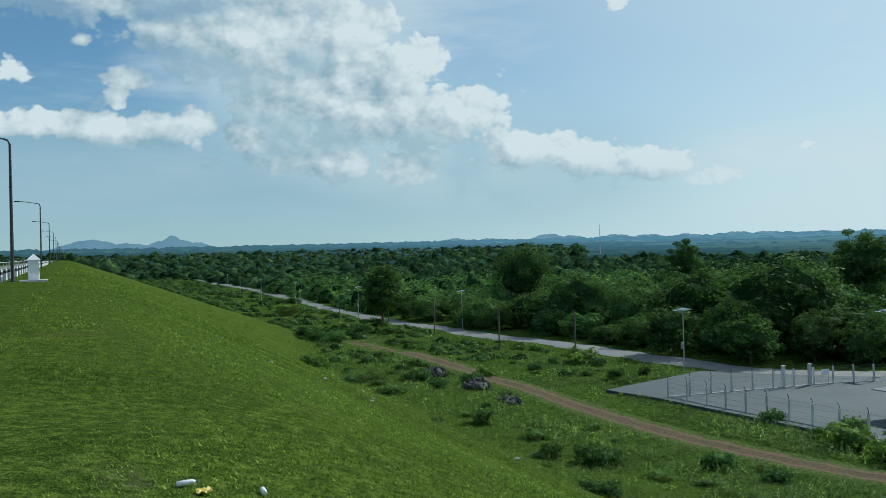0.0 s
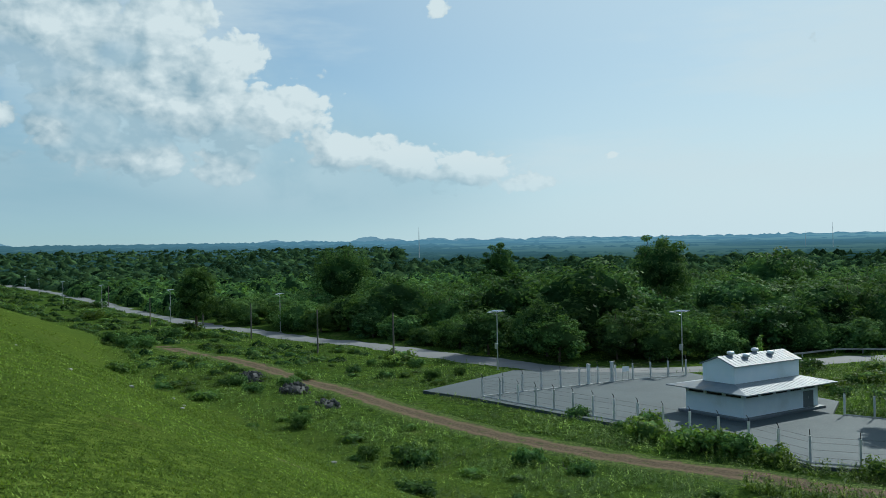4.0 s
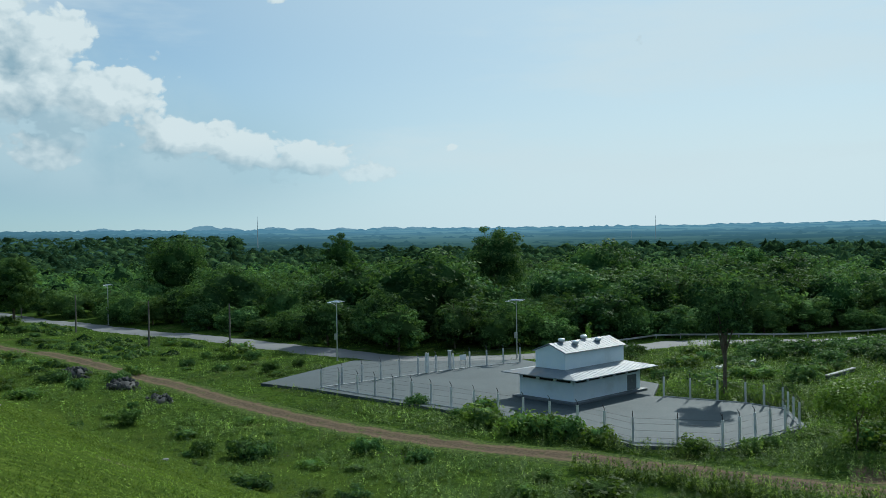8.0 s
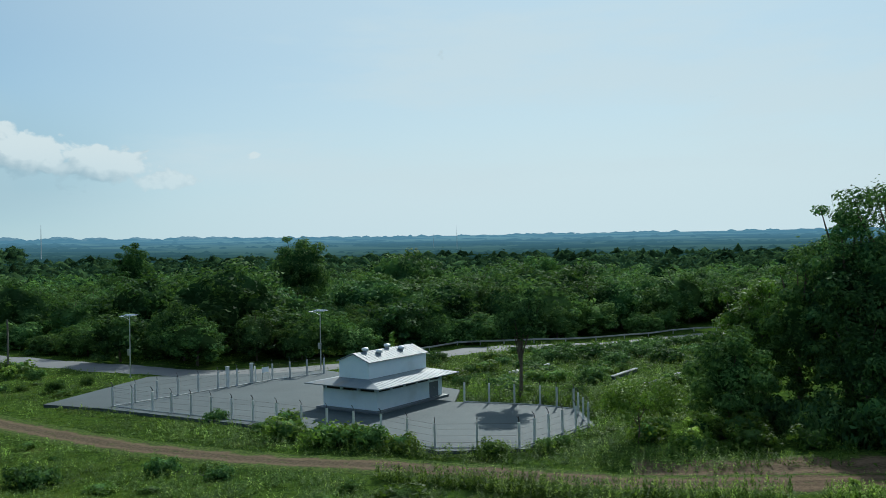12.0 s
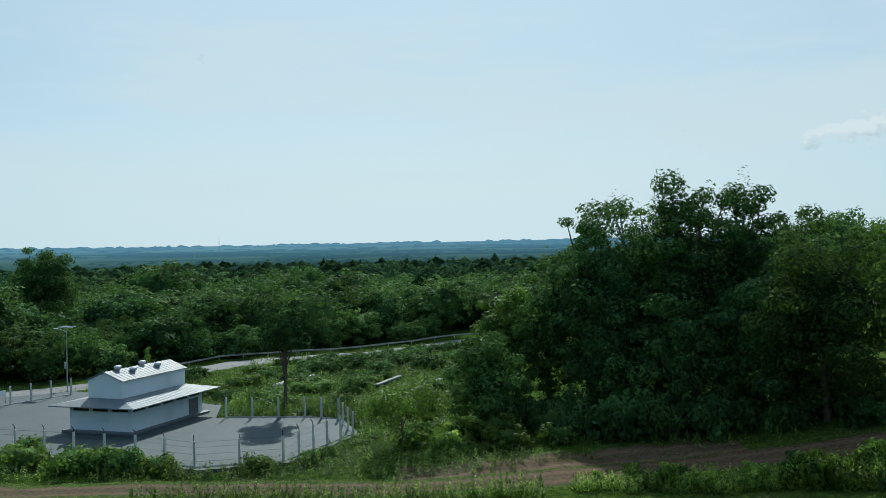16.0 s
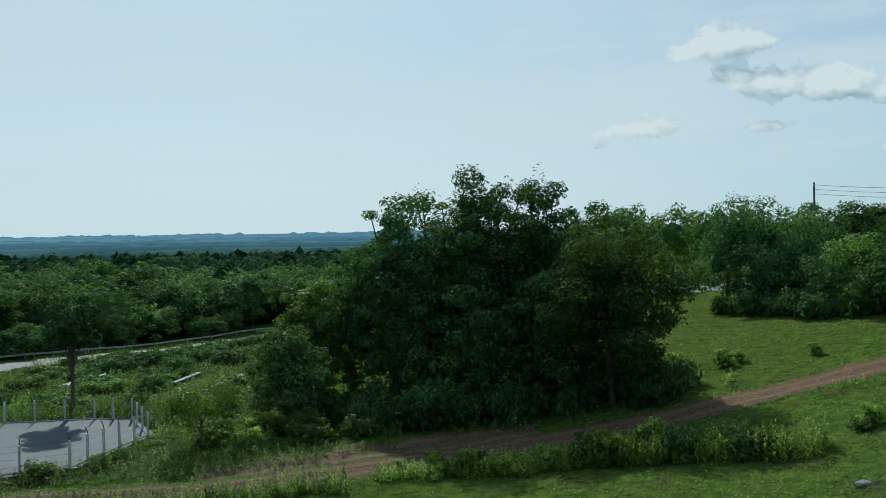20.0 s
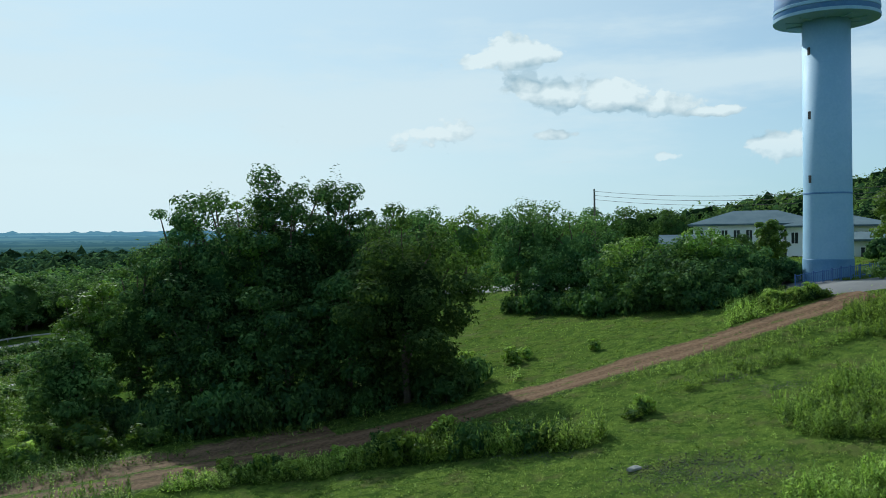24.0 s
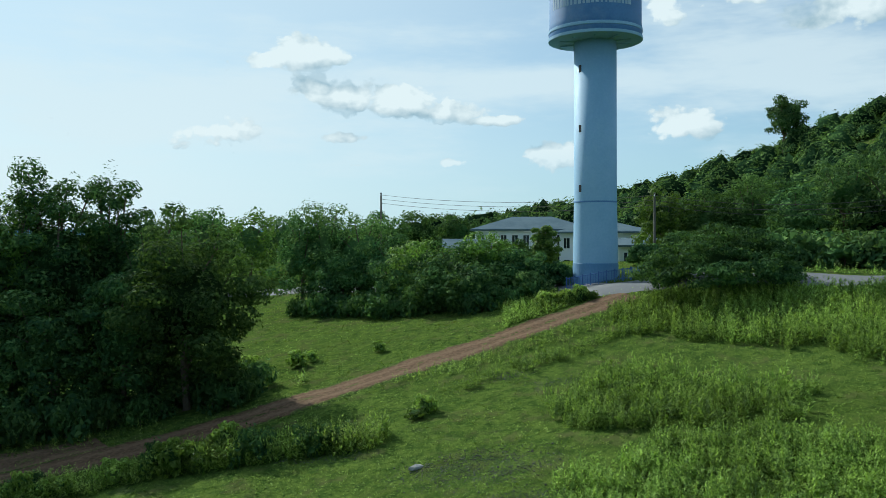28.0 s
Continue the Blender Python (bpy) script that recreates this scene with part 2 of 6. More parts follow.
def leafy(name, a, b, c, through=0.35, rough=0.58, gloss=0.13, spread=0.4, relief=0.0):
    """Foliage: three greens varied by tree, by leaf and by place, letting some light through."""
    m = bpy.data.materials.new(name)
    m.use_nodes = True
    k = Nodes(m.node_tree)
    geo = k.n("ShaderNodeNewGeometry")
    r = k.n("ShaderNodeObjectInfo").outputs["Random"]
    isl = geo.outputs["Random Per Island"]
    pos = geo.outputs["Position"]
    f = k.ramp(k.noise(pos, 0.22, 4.0), 0.4, 0.6)
    col = k.mix(f, a, b)
    col = k.mix(k.math("MULTIPLY", k.math("POWER", isl, 2.0), 0.7), col, c)
    hs = k.n("ShaderNodeHueSaturation")
    k.link(col, hs.inputs["Color"])
    k.link(k.ramp(r, 0, 1, 0.484, 0.513, False), hs.inputs["Hue"])
    k.link(k.math("MULTIPLY", k.ramp(k.math("FRACT", k.math("MULTIPLY", r, 7.3)), 0, 1, 0.75, 1.25, False), k.ramp(isl, 0, 1, 1 - spread, 1 + spread, False)), hs.inputs["Value"])
    tone = k.n("ShaderNodeHueSaturation")
    k.link(hs.outputs[0], tone.inputs["Color"])
    k.link(k.ramp(k.noise(pos, 0.075, 3.0, 0.6), 0.35, 0.65, 0.62, 1.3), tone.inputs["Value"])
    hs = tone
    bs = k.n("ShaderNodeBsdfPrincipled")
    k.link(hs.outputs[0], bs.inputs["Base Color"])
    bs.inputs["Roughness"].default_value = rough
    bs.inputs["Specular IOR Level"].default_value = gloss
    if relief:
        bn = k.n("ShaderNodeBump")
        bn.inputs["Strength"].default_value, bn.inputs["Distance"].default_value = relief, 0.6
        k.link(k.noise(pos, 1.6, 4.0, 0.7), bn.inputs["Height"])
        k.link(bn.outputs[0], bs.inputs["Normal"])
    tr = k.n("ShaderNodeBsdfTranslucent")
    k.link(k.mix(0.5, hs.outputs[0], (c[0] * 0.9, c[1] * 1.1, c[2] * 0.35)), tr.inputs[0])
    mx = k.n("ShaderNodeMixShader")
    mx.inputs[0].default_value = through
    k.link(bs.outputs[0], mx.inputs[1])
    k.link(tr.outputs[0], mx.inputs[2])
    o = k.n("ShaderNodeOutputMaterial")
    k.link(mx.outputs[0], o.inputs[0])
    return m


def ground_material():
    """Turf: mown on the dam's slope, rougher and patchy on the flat, with bare earth showing through, fields far away."""
    m = bpy.data.materials.new("turf")
    m.use_nodes = True
    k = Nodes(m.node_tree)
    p = k.n("ShaderNodeNewGeometry").outputs["Position"]
    big, mid, fine, tiny = k.noise(p, 0.05, 5.0), k.noise(p, 0.45, 5.0, 0.6), k.noise(p, 4.0, 4.0, 0.65), k.noise(p, 22.0, 3.0, 0.7)
    col = k.mix(k.ramp(mid, 0.28, 0.72), (0.046, 0.078, 0.013), (0.074, 0.114, 0.018))
    col = k.mix(k.ramp(k.noise(p, 1.6, 4.0, 0.6), 0.45, 0.7, 0.0, 0.35), col, (0.056, 0.102, 0.016))
    col = k.mix(k.ramp(fine, 0.45, 0.7, 0.0, 0.4), col, (0.104, 0.141, 0.026))
    # dark specks paint shaded gaps between blades, pale specks their lit tips
    col = k.mix(k.ramp(tiny, 0.5, 0.66, 0.0, 0.5), col, (0.021, 0.037, 0.008))
    col = k.mix(k.ramp(k.noise(p, 11.0, 5.0, 0.75), 0.5, 0.62, 0.0, 0.55), col, (0.019, 0.035, 0.007))
    col = k.mix(k.ramp(k.noise(p, 15.0, 5.0, 0.75), 0.53, 0.65, 0.0, 0.7), col, (0.132, 0.172, 0.034))
    gap_grain = k.noise(p, 5.0, 7.0, 0.8)
    col = k.mix(k.ramp(gap_grain, 0.40, 0.5, 0.75, 0.0), col, (0.020, 0.038, 0.008))
    col = k.mix(k.ramp(gap_grain, 0.51, 0.6, 0.0, 0.6), col, (0.150, 0.205, 0.036))
    col = k.mix(k.ramp(big, 0.42, 0.7, 0.0, 0.35), col, (0.045, 0.082, 0.016))
    col = k.mix(k.ramp(k.noise(p, 0.33, 6.0, 0.7), 0.6, 0.72, 0.0, 0.4), col, (0.084, 0.080, 0.029))
    # rough unmown grass below the slope is darker and less even
    q = k.n("ShaderNodeSeparateXYZ")
    k.link(p, q.inputs[0])
    s_ = k.math("ADD", k.math("MULTIPLY", q.outputs[0], 0.9205), k.math("MULTIPLY", q.outputs[1], 0.3907))
    u_ = k.math("ADD", k.math("MULTIPLY", q.outputs[0], -0.3907), k.math("MULTIPLY", q.outputs[1], 0.9205))
    wide = k.ramp(u_, 105.0, 170.0, 0.0, 11.0)
    rough_zone = k.ramp(k.math("ADD", k.math("SUBTRACT", s_, wide), k.math("MULTIPLY", mid, 18.0)), 34.0, 54.0)
    clump = k.noise(p, 1.3, 5.0, 0.65)
    rough_col = k.mix(k.ramp(clump, 0.42, 0.58), (0.030, 0.062, 0.013), (0.072, 0.122, 0.020))
    rough_col = k.mix(k.ramp(fine, 0.48, 0.7, 0.0, 0.75), rough_col, (0.10, 0.142, 0.026))
    rough_col = k.mix(k.ramp(tiny, 0.5, 0.7, 0.0, 0.6), rough_col, (0.016, 0.034, 0.008))
    rough_col = k.mix(k.ramp(k.noise(p, 0.11, 6.0, 0.7), 0.46, 0.6, 0.0, 0.65), rough_col, (0.030, 0.056, 0.014))
    rough_col = k.mix(k.ramp(k.noise(p, 0.19, 6.0, 0.7), 0.56, 0.68, 0.0, 0.6), rough_col, (0.110, 0.120, 0.040))
    east = k.ramp(q.outputs[1], 18.0, 40.0, 1.0, 0.0)
    meadow_col = k.mix(k.ramp(clump, 0.38, 0.62), (0.052, 0.094, 0.019), (0.122, 0.178, 0.034))
    meadow_col = k.mix(k.ramp(fine, 0.5, 0.66, 0.0, 0.7), meadow_col, (0.165, 0.23, 0.048))
    meadow_col = k.mix(k.ramp(tiny, 0.46, 0.62, 0.0, 0.8), meadow_col, (0.020, 0.042, 0.009))
    meadow_col = k.mix(k.ramp(k.noise(p, 0.42, 6.0, 0.7), 0.5, 0.66, 0.0, 0.7), meadow_col, (0.098, 0.100, 0.040))
    meadow_col = k.mix(k.ramp(k.noise(p, 0.85, 6.0, 0.72), 0.54, 0.66, 0.0, 0.75), meadow_col, (0.030, 0.056, 0.013))
    col = k.mix(rough_zone, col, k.mix(east, rough_col, meadow_col))
    bare = k.math("MULTIPLY", k.ramp(k.noise(p, 0.16, 6.0, 0.65), 0.62, 0.74), k.ramp(fine, 0.35, 0.6, 0.2, 0.8))
    col = k.mix(bare, col, (0.12, 0.105, 0.07))
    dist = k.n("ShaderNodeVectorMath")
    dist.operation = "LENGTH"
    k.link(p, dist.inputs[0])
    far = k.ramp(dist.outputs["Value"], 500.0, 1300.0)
    # far fields: some haze is put into their bluer green
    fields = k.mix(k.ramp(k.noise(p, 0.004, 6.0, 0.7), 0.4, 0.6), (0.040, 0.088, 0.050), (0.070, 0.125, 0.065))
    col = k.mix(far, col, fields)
    bs = k.n("ShaderNodeBsdfPrincipled")
    k.link(col, bs.inputs["Base Color"])
    bs.inputs["Roughness"].default_value = 0.9
    bs.inputs["Specular IOR Level"].default_value = 0.0
    bn = k.n("ShaderNodeBump")
    bn.inputs["Strength"].default_value, bn.inputs["Distance"].default_value = 0.9, 0.12
    k.link(k.math("ADD", k.math("MULTIPLY", fine, 0.7), k.math("MULTIPLY", tiny, 0.4)), bn.inputs["Height"])
    k.link(bn.outputs[0], bs.inputs["Normal"])
    o = k.n("ShaderNodeOutputMaterial")
    k.link(bs.outputs[0], o.inputs[0])
    return m


M_TURF = ground_material()


def track_material():
    """Red earth worn by wheels, breaking up into grass at the edges and along the crown."""
    m = bpy.data.materials.new("red_earth_track")
    m.use_nodes = True
    k = Nodes(m.node_tree)
    p = k.n("ShaderNodeNewGeometry").outputs["Position"]
    at_ = k.n("ShaderNodeAttribute")
    at_.attribute_name = "across"
    off = k.math("ABSOLUTE", at_.outputs["Fac"])
    mid, fine, tiny = k.noise(p, 0.5, 6.0, 0.65), k.noise(p, 3.5, 5.0, 0.65), k.noise(p, 20.0, 3.0, 0.7)
    earth = k.mix(k.ramp(fine, 0.35, 0.65), (0.100, 0.062, 0.037), (0.175, 0.112, 0.069))
    earth = k.mix(k.ramp(mid, 0.5, 0.72, 0.0, 0.6), earth, (0.13, 0.10, 0.062))
    q = k.n("ShaderNodeSeparateXYZ")
    k.link(p, q.inputs[0])
    dull = k.mix(k.ramp(fine, 0.35, 0.65), (0.070, 0.056, 0.038), (0.128, 0.100, 0.066))
    earth = k.mix(k.ramp(q.outputs[1], 16.0, 42.0, 0.0, 0.8), earth, dull)
    rut = k.ramp(k.math("ABSOLUTE", k.math("SUBTRACT", off, 0.36)), 0.03, 0.2, 0.35, 0.0)
    earth = k.mix(rut, earth, (0.24, 0.165, 0.105))
    grass = k.mix(k.ramp(fine, 0.4, 0.62), (0.036, 0.066, 0.012), (0.095, 0.138, 0.025))
    edge = k.math("ADD", off, k.math("MULTIPLY", k.math("SUBTRACT", mid, 0.5), 1.0))
    edge = k.math("ADD", edge, k.math("MULTIPLY", k.math("SUBTRACT", fine, 0.5), 0.45))
    edge = k.math("ADD", edge, k.ramp(q.outputs[1], 22.0, 55.0, 0.0, 0.26))
    crown = k.math("MULTIPLY", k.ramp(off, 0.04, 0.16, 1.0, 0.0), k.ramp(k.noise(p, 0.9, 4.0), 0.5, 0.66))
    mask = k.math("MAXIMUM", k.ramp(edge, 0.62, 0.84), k.math("MULTIPLY", crown, 0.7))
    col = k.mix(mask, earth, grass)
    bs = k.n("ShaderNodeBsdfPrincipled")
    k.link(col, bs.inputs["Base Color"])
    bs.inputs["Roughness"].default_value, bs.inputs["Specular IOR Level"].default_value = 0.95, 0.05
    bn = k.n("ShaderNodeBump")
    bn.inputs["Strength"].default_value, bn.inputs["Distance"].default_value = 0.9, 0.1
    k.link(k.math("ADD", fine, k.math("MULTIPLY", tiny, 0.4)), bn.inputs["Height"])
    k.link(bn.outputs[0], bs.inputs["Normal"])
    o = k.n("ShaderNodeOutputMaterial")
    k.link(bs.outputs[0], o.inputs[0])
    return m


M_EARTH = track_material()
M_ASPHALT = surface("worn_concrete_road", (0.135, 0.14, 0.145), (0.185, 0.188, 0.188), 0.85, 0.2, 6.0, 0.2, stain=(0.10, 0.10, 0.096))
M_SLAB = surface("yard_concrete", (0.036, 0.056, 0.064), (0.054, 0.078, 0.086), 0.82, 0.16, 5.0, 0.2, stain=(0.032, 0.046, 0.050))
M_WHITE = surface("white_paint", (0.84, 0.85, 0.86), (0.88, 0.88, 0.88), 0.6, 0.8, 20.0, 0.1, stain=(0.74, 0.74, 0.72))
M_PALE = surface("pale_blue_white_render", (0.70, 0.80, 0.87), (0.76, 0.84, 0.89), 0.7, 0.8, 20.0, 0.1, stain=(0.62, 0.69, 0.72))
M_POST = surface("whitewashed_concrete", (0.50, 0.51, 0.50), (0.64, 0.64, 0.62), 0.8, 2.0, 25.0, 0.2, stain=(0.28, 0.28, 0.26), island=0.18)
M_ROOF = surface("metal_roof_sheet", (0.18, 0.22, 0.25), (0.27, 0.305, 0.33), 0.6, 0.5, 9.0, 0.1, 0.0, stain=(0.38, 0.385, 0.37))
M_GALV = surface("galvanised_steel", (0.45, 0.46, 0.47), (0.58, 0.59, 0.6), 0.4, 1.5, 20.0, 0.1, 0.8)
M_DARKSTEEL = surface("dark_steel", (0.045, 0.047, 0.05), (0.07, 0.07, 0.075), 0.55, 2.0, 30.0, 0.1, 0.4)
M_DARK = surface("dark_opening", (0.015, 0.016, 0.018), (0.03, 0.03, 0.03), 0.7, 2.0, 20.0, 0.1)
M_DOOR = surface("grey_door_paint", (0.10, 0.12, 0.14), (0.14, 0.16, 0.18), 0.55, 1.0, 15.0, 0.1)
M_PANEL = surface("solar_glass", (0.02, 0.03, 0.06), (0.03, 0.04, 0.08), 0.12, 3.0, 20.0, 0.0)
M_TOWER = surface("pale_blue_tower_paint", (0.25, 0.44, 0.62), (0.31, 0.50, 0.67), 0.65, 0.25, 4.0, 0.1, stain=(0.24, 0.40, 0.55))
M_TANK = surface("blue_tank_paint", (0.060, 0.165, 0.36), (0.095, 0.225, 0.44), 0.6, 0.3, 4.0, 0.1, stain=(0.22, 0.31, 0.43))
M_BARK = surface("bark", (0.09, 0.07, 0.05), (0.16, 0.13, 0.10), 0.95, 1.5, 14.0, 0.8, depth=0.05)
M_WOODPOLE = surface("weathered_pole", (0.10, 0.09, 0.075), (0.16, 0.145, 0.12), 0.9, 2.0, 14.0, 0.4)
M_ROCK = surface("broken_rock", (0.026, 0.028, 0.028), (0.080, 0.082, 0.080), 0.9, 0.8, 9.0, 0.6, island=0.3)
M_LEAF = leafy("forest_leaves", (0.050, 0.112, 0.044), (0.088, 0.170, 0.054), (0.17, 0.262, 0.07), 0.28, 0.75, 0.015)
M_LEAF_DARK = leafy("dark_leaves", (0.034, 0.088, 0.040), (0.062, 0.136, 0.050), (0.145, 0.230, 0.06), 0.28, 0.65, 0.03)
M_LEAF_LIGHT = leafy("light_leaves", (0.085, 0.172, 0.034), (0.135, 0.240, 0.042), (0.21, 0.32, 0.06), 0.35)
M_WEED = leafy("weed_leaves", (0.175, 0.285, 0.062), (0.265, 0.395, 0.086), (0.40, 0.51, 0.14), 0.5, 0.6, 0.08, 0.6)
M_HERB = leafy("herb_leaves", (0.052, 0.108, 0.024), (0.095, 0.168, 0.032), (0.17, 0.245, 0.05), 0.4, 0.6, 0.1, 0.45)
M_GRASS = leafy("grass_blades", (0.080, 0.130, 0.022), (0.130, 0.190, 0.032), (0.22, 0.29, 0.06), 0.35, 0.8, 0.05, 0.5)


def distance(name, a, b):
    """Hazy land on the horizon: haze painted as an even emission of scattered daylight."""
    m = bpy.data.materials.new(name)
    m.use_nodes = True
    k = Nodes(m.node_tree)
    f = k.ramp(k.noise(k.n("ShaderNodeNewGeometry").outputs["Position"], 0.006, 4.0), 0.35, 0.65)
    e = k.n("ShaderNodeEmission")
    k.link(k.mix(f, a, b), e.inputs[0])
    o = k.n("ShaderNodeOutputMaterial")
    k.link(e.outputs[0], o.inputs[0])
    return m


M_HILL = distance("far_hazy_hills", (0.15, 0.27, 0.36), (0.17, 0.30, 0.39))


def plain_backdrop(name, bare):
    """Woods, and fields where bare is above zero, of the far plain; haze and its daylight glow are painted as emission.
    """
    m = bpy.data.materials.new(name)
    m.use_nodes = True
    k = Nodes(m.node_tree)
    geo = k.n("ShaderNodeNewGeometry")
    p = geo.outputs["Position"]
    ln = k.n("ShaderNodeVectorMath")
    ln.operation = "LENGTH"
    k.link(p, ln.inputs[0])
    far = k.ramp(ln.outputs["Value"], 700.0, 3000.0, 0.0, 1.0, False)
    # the painted haze is brighter towards the sun
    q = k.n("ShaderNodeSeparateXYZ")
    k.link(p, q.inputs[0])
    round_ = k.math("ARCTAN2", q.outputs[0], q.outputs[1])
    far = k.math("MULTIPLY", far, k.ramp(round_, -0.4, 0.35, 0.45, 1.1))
    # haze is put into the emitted colour, bluer with distance
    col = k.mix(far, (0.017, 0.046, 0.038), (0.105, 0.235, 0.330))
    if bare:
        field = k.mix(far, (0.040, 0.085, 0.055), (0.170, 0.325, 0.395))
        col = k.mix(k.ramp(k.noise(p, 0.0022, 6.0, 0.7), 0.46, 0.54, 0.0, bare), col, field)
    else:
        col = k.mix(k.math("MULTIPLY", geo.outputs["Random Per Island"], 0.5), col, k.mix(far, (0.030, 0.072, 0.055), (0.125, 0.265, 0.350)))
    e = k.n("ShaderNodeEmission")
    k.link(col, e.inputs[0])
    o = k.n("ShaderNodeOutputMaterial")
    k.link(e.outputs[0], o.inputs[0])
    return m


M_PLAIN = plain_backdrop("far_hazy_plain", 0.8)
M_BAND = surface("grey_blue_band_paint", (0.11, 0.25, 0.42), (0.16, 0.31, 0.48), 0.65, 0.6, 6.0, 0.1)
M_FADED = surface("faded_letter_paint", (0.30, 0.42, 0.54), (0.42, 0.52, 0.62), 0.7, 1.4, 9.0, 0.1)
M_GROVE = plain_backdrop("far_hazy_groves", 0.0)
M_TILEROOF = surface("blue_grey_roof", (0.085, 0.13, 0.155), (0.125, 0.175, 0.20), 0.95, 0.4, 6.0, 0.1, 0.0)
M_BLUE = surface("blue_fence_paint", (0.05, 0.12, 0.30), (0.07, 0.16, 0.36), 0.5, 2.0, 12.0, 0.1)
M_GLASS = surface("dark_window_glass", (0.02, 0.025, 0.03), (0.03, 0.035, 0.04), 0.1, 2.0, 10.0, 0.0)
M_STONE = surface("pale_stone", (0.30, 0.29, 0.27), (0.45, 0.44, 0.42), 0.9, 2.0, 12.0, 0.5)
M_CLAY = surface("red_clay", (0.28, 0.12, 0.07), (0.36, 0.18, 0.11), 0.9, 2.0, 10.0, 0.4)
M_GRAVEL = surface("grey_gravel", (0.06, 0.064, 0.06), (0.16, 0.162, 0.15), 0.95, 1.2, 8.0, 0.9, depth=0.06)
M_PLASTIC = surface("white_plastic", (0.7, 0.72, 0.74), (0.8, 0.8, 0.8), 0.35, 4.0, 20.0, 0.1)
M_YELLOW = surface("yellow_plastic", (0.55, 0.42, 0.05), (0.6, 0.5, 0.1), 0.4, 4.0, 20.0, 0.1)
M_BLACK = surface("black_paint", (0.02, 0.02, 0.02), (0.04, 0.04, 0.04), 0.6, 4.0, 20.0, 0.1)
# far foliage: haze of the distance is put into a bluer green
M_LEAF_FAR = leafy("far_hazed_leaves", (0.026, 0.062, 0.040), (0.042, 0.088, 0.050), (0.065, 0.118, 0.062), 0.15, 0.8, 0.0)
# dark green of crown insides: the shade there is put into the colour
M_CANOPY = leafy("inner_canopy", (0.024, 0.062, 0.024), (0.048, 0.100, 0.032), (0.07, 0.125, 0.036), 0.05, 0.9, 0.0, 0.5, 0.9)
# deeper copy for far crowns, darkened to paint shade between the leaves
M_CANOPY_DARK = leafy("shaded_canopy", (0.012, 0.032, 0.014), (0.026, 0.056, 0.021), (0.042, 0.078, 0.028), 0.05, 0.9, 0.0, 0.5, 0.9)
M_TAR = surface("dark_asphalt", (0.10, 0.105, 0.11), (0.15, 0.155, 0.16), 0.85, 0.3, 6.0, 0.2, stain=(0.2, 0.2, 0.19))
M_SILVER = surface("bright_aluminium", (0.66, 0.68, 0.70), (0.76, 0.77, 0.78), 0.35, 3.0, 20.0, 0.05, 0.35)
# worn upper roof sheet; its dark also paints the shaded west skirt panel
M_ROOF_DARK = surface("weathered_shaded_roof_sheet", (0.115, 0.155, 0.19), (0.19, 0.225, 0.25), 0.62, 0.6, 9.0, 0.1, 0.0, stain=(0.24, 0.21, 0.18))


# ---- helpers for meshes ----
def part(name, bm, material, parent=None, label="", smooth=False):
    """Links a bmesh as one mesh object, under a thing or part if given."""
    me = bpy.data.meshes.new(name)
    bm.to_mesh(me)
    bm.free()
    if smooth:
        me.shade_smooth()
    me.materials.append(material)
    ob = new(name, me)
    if parent:
        ob.parent = parent
    return tagged(ob, label)


def raw(name, verts, faces, material, parent=None, smooth=False):
    """Links numpy vertices and equal-sized faces as one mesh object."""
    verts, faces = np.asarray(verts, np.float32), np.asarray(faces, np.int32)
    me = bpy.data.meshes.new(name)
    n, k = faces.shape
    me.vertices.add(len(verts))
    me.vertices.foreach_set("co", verts.ravel())
    me.loops.add(n * k)
    me.loops.foreach_set("vertex_index", faces.ravel())
    me.polygons.add(n)
    me.polygons.foreach_set("loop_start", np.arange(n, dtype=np.int32) * k)
    me.update(calc_edges=True)
    if smooth:
        me.shade_smooth()
    me.materials.append(material)
    ob = new(name, me)
    if parent:
        ob.parent = parent
    return ob


def thing(name, m, label, category, group="", kind=""):
    ob = new(name)
    ob.matrix_basis = m
    return tagged(ob, label, category, group, kind)


def box(x0, x1, y0, y1, z0, z1, bevel=0.0, bm=None):
    bm = bm or bmesh.new()
    c = Matrix.Translation(((x0 + x1) / 2, (y0 + y1) / 2, (z0 + z1) / 2)) @ Matrix.Diagonal((x1 - x0, y1 - y0, z1 - z0, 1))
    r = bmesh.ops.create_cube(bm, size=1, matrix=c)
    if bevel:
        es = list({e for v in r["verts"] for e in v.link_edges})
        bmesh.ops.bevel(bm, geom=es, offset=bevel, segments=2, affect="EDGES", profile=0.5)
    return bm


def tube(points, radii, sides=8, bm=None, caps=True):
    """A tube along points with a radius at each."""
    bm = bm or bmesh.new()
    rings = []
    pts = [Vector(p) for p in points]
    for i, p in enumerate(pts):
        t = (pts[min(i + 1, len(pts) - 1)] - pts[max(i - 1, 0)]).normalized()
        a = t.orthogonal().normalized() if abs(t.z) < 0.99 else Vector((1, 0, 0))
        if abs(t.z) < 0.99:
            a = t.cross(Vector((0, 0, 1))).normalized()
        b = t.cross(a)
        r = radii[i] if isinstance(radii, (list, tuple)) else radii
        rings.append([bm.verts.new(p + r * (math.cos(2 * math.pi * j / sides) * a + math.sin(2 * math.pi * j / sides) * b)) for j in range(sides)])
    for q, w in zip(rings, rings[1:]):
        for j in range(sides):
            bm.faces.new((q[j], q[(j + 1) % sides], w[(j + 1) % sides], w[j]))
    if caps:
        bm.faces.new(rings[0])
        bm.faces.new(rings[-1])
    bmesh.ops.recalc_face_normals(bm, faces=bm.faces)
    return bm


